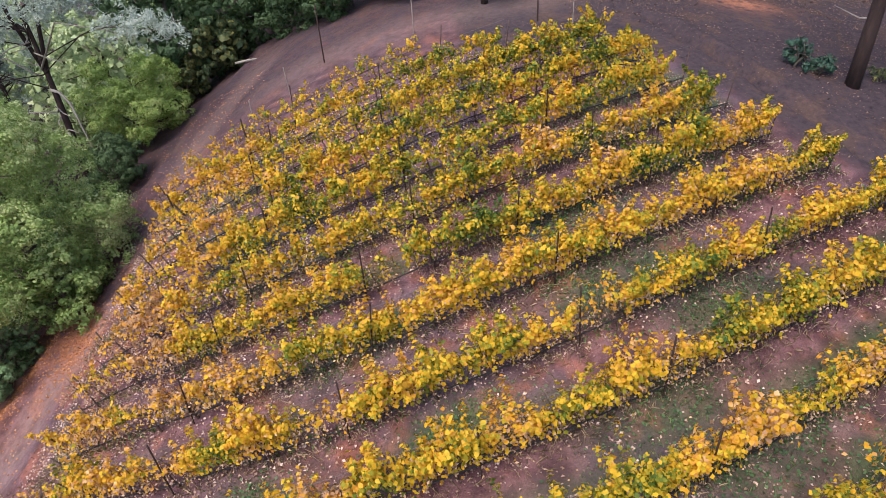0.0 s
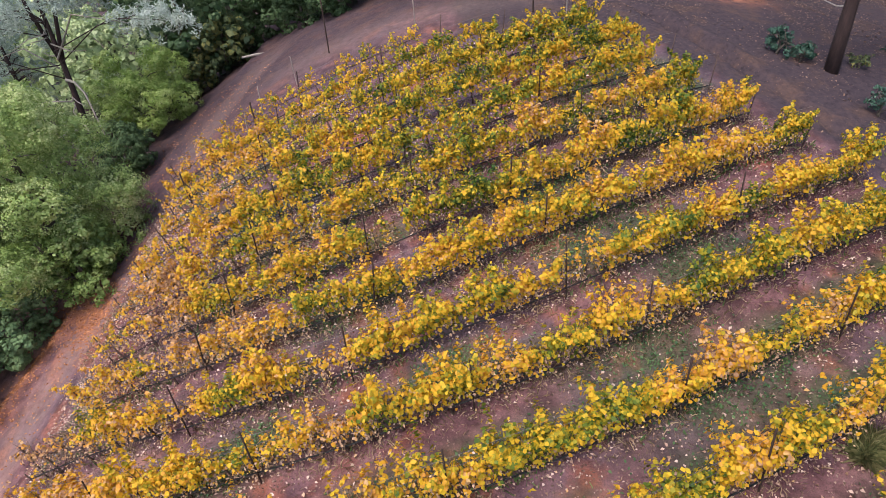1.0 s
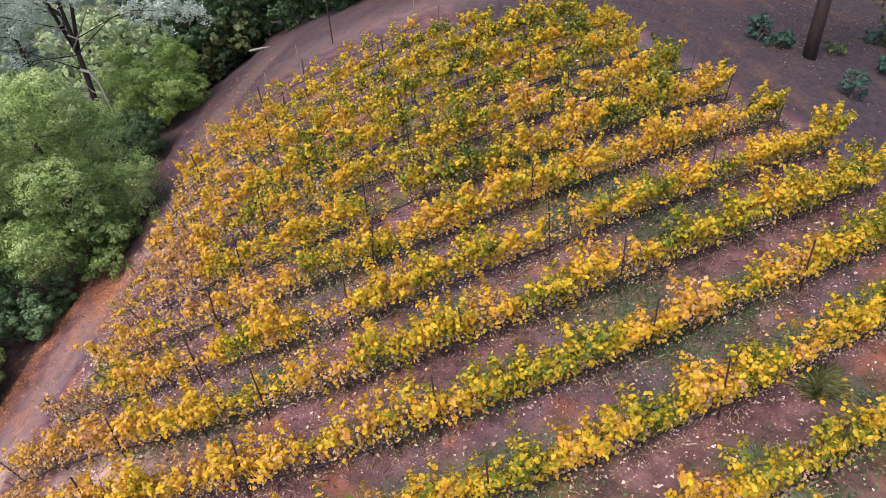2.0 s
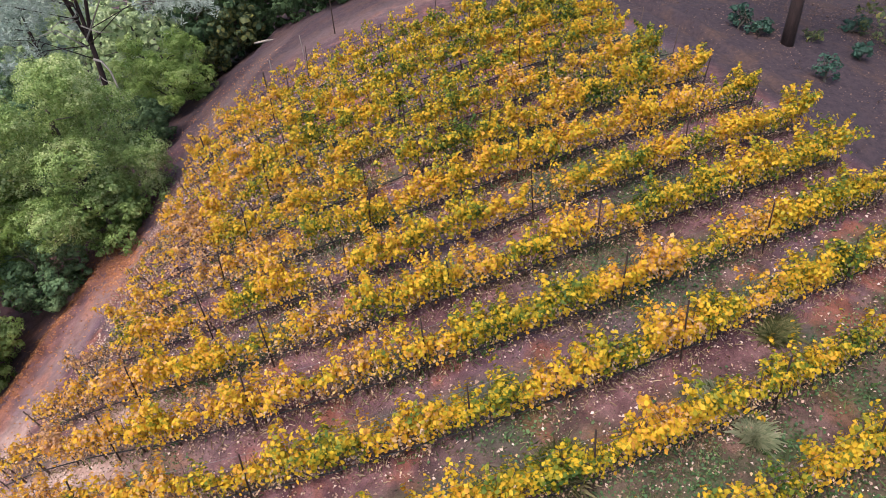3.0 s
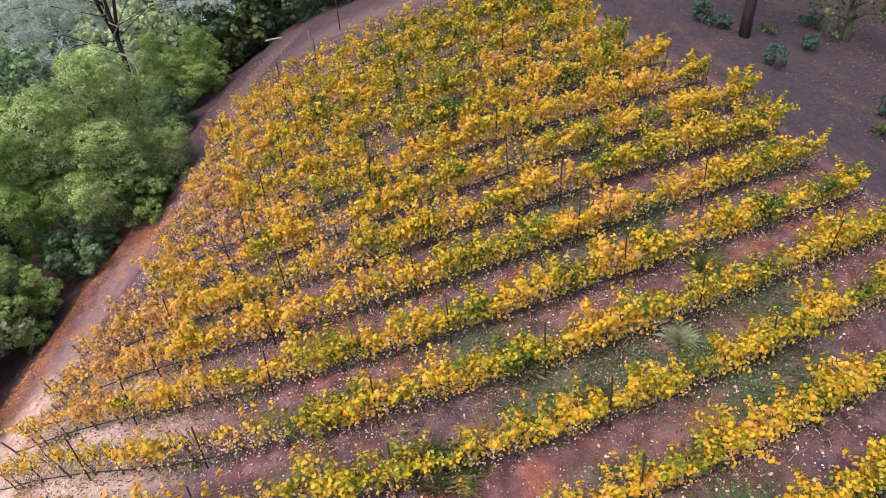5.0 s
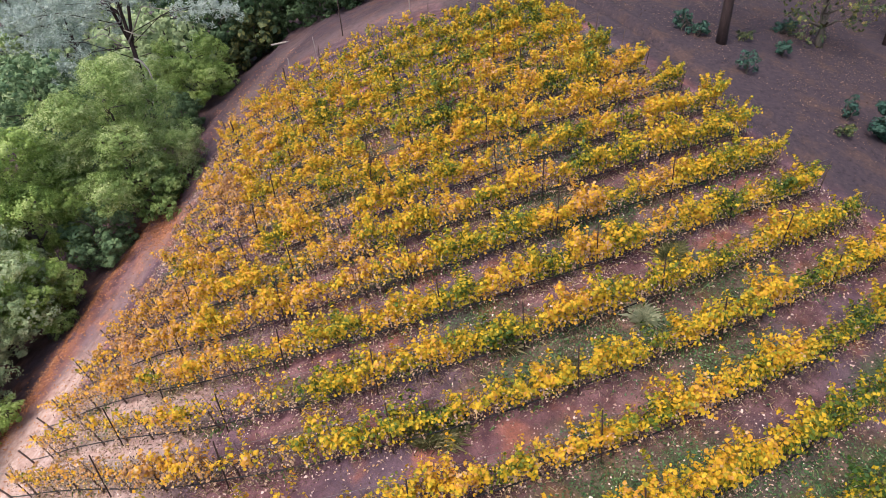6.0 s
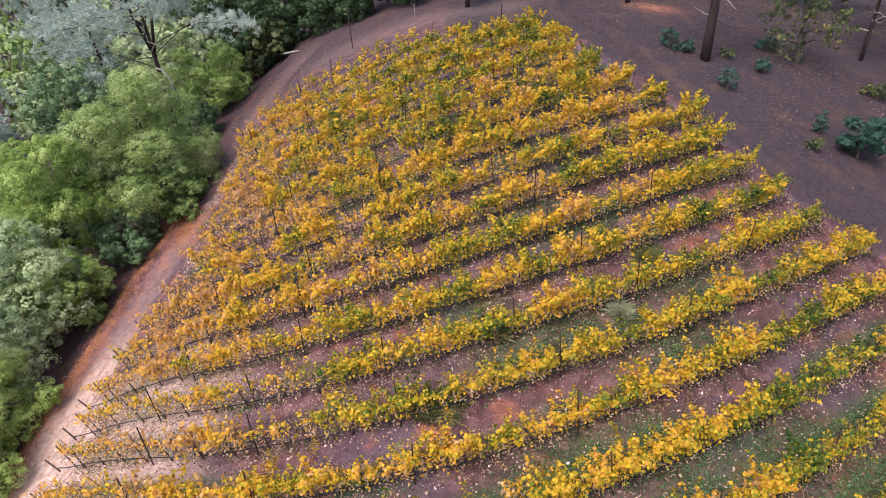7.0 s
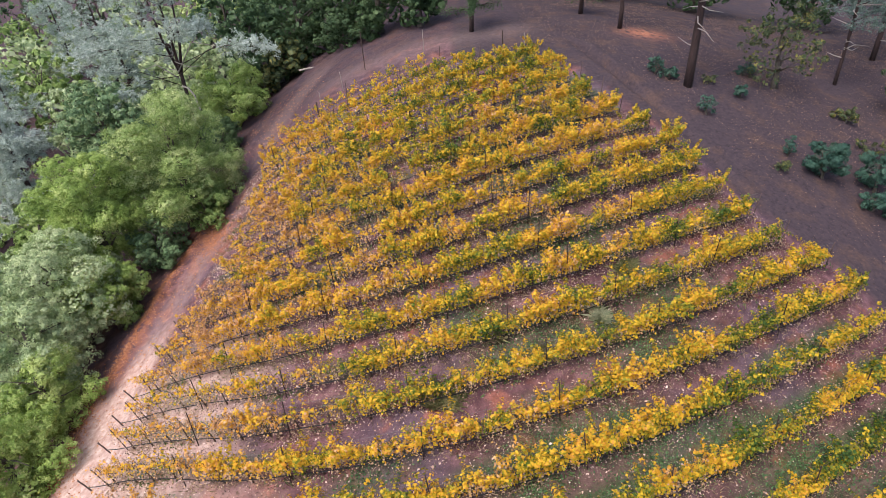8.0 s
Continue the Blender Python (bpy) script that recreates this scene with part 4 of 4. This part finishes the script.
for x, y, h, s, m, label in ((-29.5, 43.5, 12.0, 4.0, DARK_LEAF, "dark oak at the upper edge of the track"), (-25.0, 49.0, 13.0, 4.6, DARK_LEAF, "dark green tree at the upper edge"),
                             (-18.5, 51.0, 14.0, 4.8, DARK_LEAF, "dark evergreen tree above the track"), (-13.2, 40.0, 12.0, 3.8, DARK_LEAF, "dark evergreen tree beyond the vineyard"),
                             (-34.0, 39.0, 10.5, 4.2, HAZED_PALE_OAK, "grey-green oak beside the grey pine"), (-39.0, 42.0, 11.0, 4.6, HAZED_PALE_OAK, "green oak behind the grey pine"),
                             (-60.0, 46.0, 12.0, 5.5, OAK_LEAF, "green oak in the far wood"),
                             (-50.0, 56.0, 12.0, 5.2, HAZED_PALE_OAK, "grey-green oak in the far wood"), (-56.0, 62.0, 13.0, 5.6, OAK_LEAF, "far green oak on the lower slope"),
                             (-70.0, 58.0, 13.0, 6.0, HAZED_PALE_OAK, "far pale oak on the lower slope"), (-40.0, 62.0, 14.0, 5.5, DARK_LEAF, "far dark tree on the slope"),
                             (-54.0, 22.0, 9.5, 4.8, HAZED_PALE_OAK, "pale oak below the silvery pine"), (-50.0, 10.0, 9.5, 4.8, OAK_LEAF, "green oak low in the wood"),
                             (-66.0, 36.0, 11.0, 5.5, DARK_LEAF, "dark oak on the far lower slope"), (-78.0, 74.0, 14.0, 7.0, OAK_LEAF, "far oak at the wood's end"),
                             (-30.0, 58.0, 14.0, 5.5, DARK_LEAF, "dark tree beyond the upper track"), (-8.2, 36.6, 9.0, 3.0, DARK_LEAF, "dark tree beyond the top of the vineyard"),
                             (4.0, 52.0, 12.0, 4.8, DARK_LEAF, "dark tree above the upper corner"), (13.0, 50.0, 13.0, 4.8, DARK_LEAF, "dark tree on the upper slope"),
                             (24.0, 48.0, 13.0, 5.0, DARK_LEAF, "dark tree high on the open slope"), (36.0, 44.0, 13.0, 5.0, DARK_LEAF, "dark tree at the slope's end"),
                             (44.0, 30.0, 12.0, 5.0, HAZED_PALE_OAK, "pale tree at the slope's end"), (-26.0, 43.0, 6.0, 2.6, AUTUMN_LEAF, "low yellowing tree above the track"), (-62.0, 80.0, 15.0, 7.0, HAZED_PALE_OAK, "far pale oak at the wood's end"),
                             (-46.0, 76.0, 16.0, 6.5, OAK_LEAF, "far green oak above the lower slope"), (-34.0, 74.0, 16.0, 6.5, DARK_LEAF, "far dark tree above the lower slope"),
                             (-84.0, 52.0, 13.0, 6.5, OAK_LEAF, "far green oak down the slope"), (-76.0, 92.0, 16.0, 8.0, DARK_LEAF, "far dark tree at the wood's end"),
                             (-98.0, 70.0, 14.0, 8.0, HAZED_PALE_OAK, "far pale oak down the slope"), (-54.0, 98.0, 18.0, 8.0, OAK_LEAF, "far green oak closing the view"),
                             (-96.0, 98.0, 17.0, 9.0, DARK_LEAF, "far dark tree closing the view"), (-36.0, 94.0, 18.0, 8.0, DARK_LEAF, "far dark tree beyond the ridge"),
                             (-118.0, 92.0, 16.0, 9.0, OAK_LEAF, "far green oak closing the slope"), (-72.0, 24.0, 11.0, 5.5, HAZED_PALE_OAK, "pale oak low on the far slope"),
                             (-20.0, 66.0, 15.0, 6.0, DARK_LEAF, "dark tree over the upper ridge"), (-8.0, 66.0, 15.0, 6.0, DARK_LEAF, "dark tree behind the top of the slope"),
                             (8.0, 64.0, 14.0, 6.0, DARK_LEAF, "dark tree over the open slope"), (22.0, 62.0, 14.0, 6.0, DARK_LEAF, "dark tree at the top of the open slope")):
    far_off = math.hypot(x + 3, y + 25) > 85
    broadleaf("tree" if m is DARK_LEAF else "oak", x, y, h, (s * 1.15, s * 1.1, h * 0.5), 3600 if far_off else 7000, 0.5 if far_off else 0.33, label, m, lobe_n=18, lift=0.47, group=BACK)

for x, y, h, s, m, label in ((-24.5, 47.6, 5.0, 2.8, DARK_LEAF, "dark green bush closing the upper edge"), (-20.6, 46.0, 5.0, 2.9, DARK_LEAF, "dense dark bush above the track"),
                             (-17.8, 41.6, 4.6, 2.7, DARK_LEAF, "dark green bush at the edge of bare soil"), (-14.6, 38.8, 4.0, 2.6, DARK_LEAF, "low dark bush above the vineyard"),
                             (-28.4, 40.4, 4.2, 2.3, AUTUMN_LEAF, "brown and yellow bush beside the upper track"), (-31.5, 42.0, 4.0, 2.4, DARK_LEAF, "dark bush in the wood's edge")):
    broadleaf("bush", x, y, h, (s, s, h * 0.5), 7000, 0.19, label, m, lobe_n=11, lift=0.46, category="bush")


def conifer(x, y, high, wide, trunk_r, bare, label, count=9000, material=None):
    tree = tagged(new("conifer"), label, "conifer", "trees above the vineyard")
    tree.location = (x, y, float(at(x, y)))
    z = np.linspace(-0.3, high, 8)
    wood = [(np.stack([0.06 * np.sin(z), 0.05 * np.cos(z * 1.3), z], 1), trunk_r * (1.2 - 1.1 * np.clip(z / high, 0, 1)))]
    vs, fs, k = [], [], 0
    for b in range(60):
        u = rng.uniform(bare, 1.0)
        a = rng.uniform(0, 2 * np.pi)
        ln = wide * (1.08 - u) / (1.08 - bare) * rng.uniform(0.7, 1.1)
        s = np.array([0, 0, u * high])
        e = s + np.array([math.cos(a) * ln, math.sin(a) * ln, 0.1 * ln])
        wood.append(([s, (s + e) / 2 + (0, 0, 0.05 * ln), e], (0.05, 0.03, 0.01)))
        n = count // 60
        t = rng.random(n)[:, None] ** 0.7
        c = s + (e - s) * t + rng.normal(0, 0.14, (n, 3)) * (0.5 + t * ln * 0.5)
        v, f = blades(c, unit(rng.normal(size=(n, 3)) + np.array([0, 0, 0.1])) * rng.uniform(0.15, 0.35, (n, 1)), 0.06)
        vs.append(v)
        fs.append(f + k)
        k += len(v)
    part("trunk", tubes_mesh("trunk", wood, PINE_BARK, 7), tree)
    part("needles", shape("needles", np.concatenate(vs), np.concatenate(fs), material or DARK_LEAF), tree)
    return tree


conifer(-2.7, 29.6, 9.5, 3.6, 0.2, 0.2, "dark conifer with a broad low crown above the vineyard", 15000)
conifer(8.5, 35.0, 11.0, 2.4, 0.22, 0.12, "dark conifer behind the upper corner")
conifer(11.4, 29.5, 14.0, 2.0, 0.20, 0.45, "slim young pine with a bare lower trunk", 5000)
# the tall pine on the open slope: long bare trunk, thin boughs above
grey_pine(14.5, 17.4, 21.0, 0.30, "tall pine with a straight dark bare trunk", 4.5, 44, 0.36, 12, fork=False, group="trees above the vineyard", thick=280, needle=DULL_NEEDLE)
grey_pine(29.2, 23.2, 17.0, 0.14, "slender pine with a bare lower trunk", 4.0, 40, 0.3, 8, fork=False, group="trees above the vineyard", thick=280, needle=DULL_NEEDLE)
grey_pine(36.0, 30.0, 18.0, 0.22, "grey pine on the open woodland slope", 5.0, 50, 0.2, 6, fork=False, group="trees above the vineyard", thick=280, needle=DULL_NEEDLE)
broadleaf("young_oak", 22.6, 20.2, 6.6, (3.3, 3.0, 3.3), 4200, 0.14, "thin young oak with yellow-green leaves", AUTUMN_LEAF, lobe_n=16, lift=0.5, group="trees above the vineyard")
broadleaf("young_oak", 33.0, 18.0, 6.5, (2.8, 2.6, 2.8), 7000, 0.18, "young oak with dull green leaves", DARK_LEAF, lobe_n=12, lift=0.55, group="trees above the vineyard")
for x, y, h, s, n, m, label in ((21.7, 8.3, 2.7, 1.5, 9000, SHRUB_LEAF, "dark green round shrub on the open slope"), (25.4, 8.2, 3.0, 1.6, 5200, SHRUB_LEAF, "broad dark shrub beside the path"),
                                (12.2, 18.9, 1.5, 0.5, 900, SHRUB_LEAF, "slim dark green seedling shrub"), (13.2, 18.4, 0.8, 0.9, 1100, SHRUB_LEAF, "low dark green shrub on leaf litter"),
                                (18.6, 16.9, 1.1, 0.6, 900, SHRUB_LEAF, "small dark shrub on the leaf litter"), (14.9, 13.4, 1.5, 0.6, 500, SHRUB_LEAF, "thin bare-looking shrub near the path"),
                                (19.8, 9.9, 1.4, 0.5, 500, SHRUB_LEAF, "thin upright shrub on the slope"), (18.6, 8.0, 0.7, 0.6, 400, AUTUMN_LEAF, "low dry shrub beside the path"),
                                (26.2, 5.6, 2.2, 1.4, 3400, SHRUB_LEAF, "dark shrub at the edge of the slope"), (24.2, 6.0, 1.4, 1.0, 1800, SHRUB_LEAF, "ragged dark shrub beside the path"), (28.5, 8.8, 2.6, 1.5, 3200, SHRUB_LEAF, "tall dark shrub at the slope's edge"),
                                (16.6, 18.6, 0.6, 0.7, 300, AUTUMN_LEAF, "low dry scrub on leaf litter"), (20.5, 21.5, 0.9, 0.8, 700, SHRUB_LEAF, "small dark shrub below the young oak"), (27.0, 16.5, 1.3, 1.0, 1200, AUTUMN_LEAF, "yellowing scrub on the open slope"),
                                (27.5, 12.5, 1.2, 1.6, 1200, AUTUMN_LEAF, "yellowing low shrub on the slope")):
    broadleaf("shrub", x, y, h, (s, s, h * 0.5), n, 0.11, label, m, lobe_n=7, lift=0.5, group="shrubs on the slope", category="shrub")


# ---- tall stakes on the upper bank and a fallen log ----
def stake(x, y, h, r, material, label, lean=0.0):
    ob = tagged(new("stake", post_mesh("stake", h, r, material)), label, "stake", "stakes on the upper bank")
    ob.matrix_world = pose(x, y, float(at(x, y)), 0, lean, 0)


stake(-13.1, 27.2, 3.6, 0.045, STEEL, "tall dark metal stake on the bank")
stake(-15.6, 17.4, 2.6, 0.05, STEEL, "tall rusty stake among bare vines", -3)
stake(-16.2, 20.6, 2.2, 0.035, PALE_WOOD, "pale weathered stake on the bank")
stake(-16.8, 18.8, 1.9, 0.03, PALE_WOOD, "short pale stake on the bank", 4)
stake(-14.8, 24.0, 1.8, 0.03, PALE_WOOD, "short pale stake near the track", -3)
stake(-7.2, 26.6, 2.0, 0.035, PALE_WOOD, "pale stake above the top row")
stake(-19.4, 15.2, 2.0, 0.05, STEEL, "dark stake at the row's end", -5)
stake(0.1, 24.85, 1.2, 0.05, STEEL, "dark stake at the vineyard's top corner")
stake(2.0, 24.1, 1.1, 0.04, PALE_WOOD, "pale post at the vineyard's top corner")
log = tagged(new("fallen_log", tubes_mesh("fallen_log", [([(-1.2, 0, 0.10), (0, 0.05, 0.13), (1.3, -0.05, 0.12)], (0.1, 0.12, 0.08))], DEAD_WOOD, 9)), "bleached fallen log on the upper bank", "log")
log.matrix_world = pose(-22.5, 41.0, float(at(-22.5, 41.0)), 0, 0, 25)
# stub of a thin dark post, about half a metre tall
stump = tagged(new("stump", tubes_mesh("stump", [([(0, 0, -0.1), (0.01, 0, 0.15), (0.03, 0.01, 0.5), (0.03, 0.01, 0.55)], (0.10, 0.075, 0.07, 0.05))], VINE_BARK, 9)), "short thin dark post stub on bare soil", "stump")
stump.location = (1.4, -12.4, float(at(1.4, -12.4)))
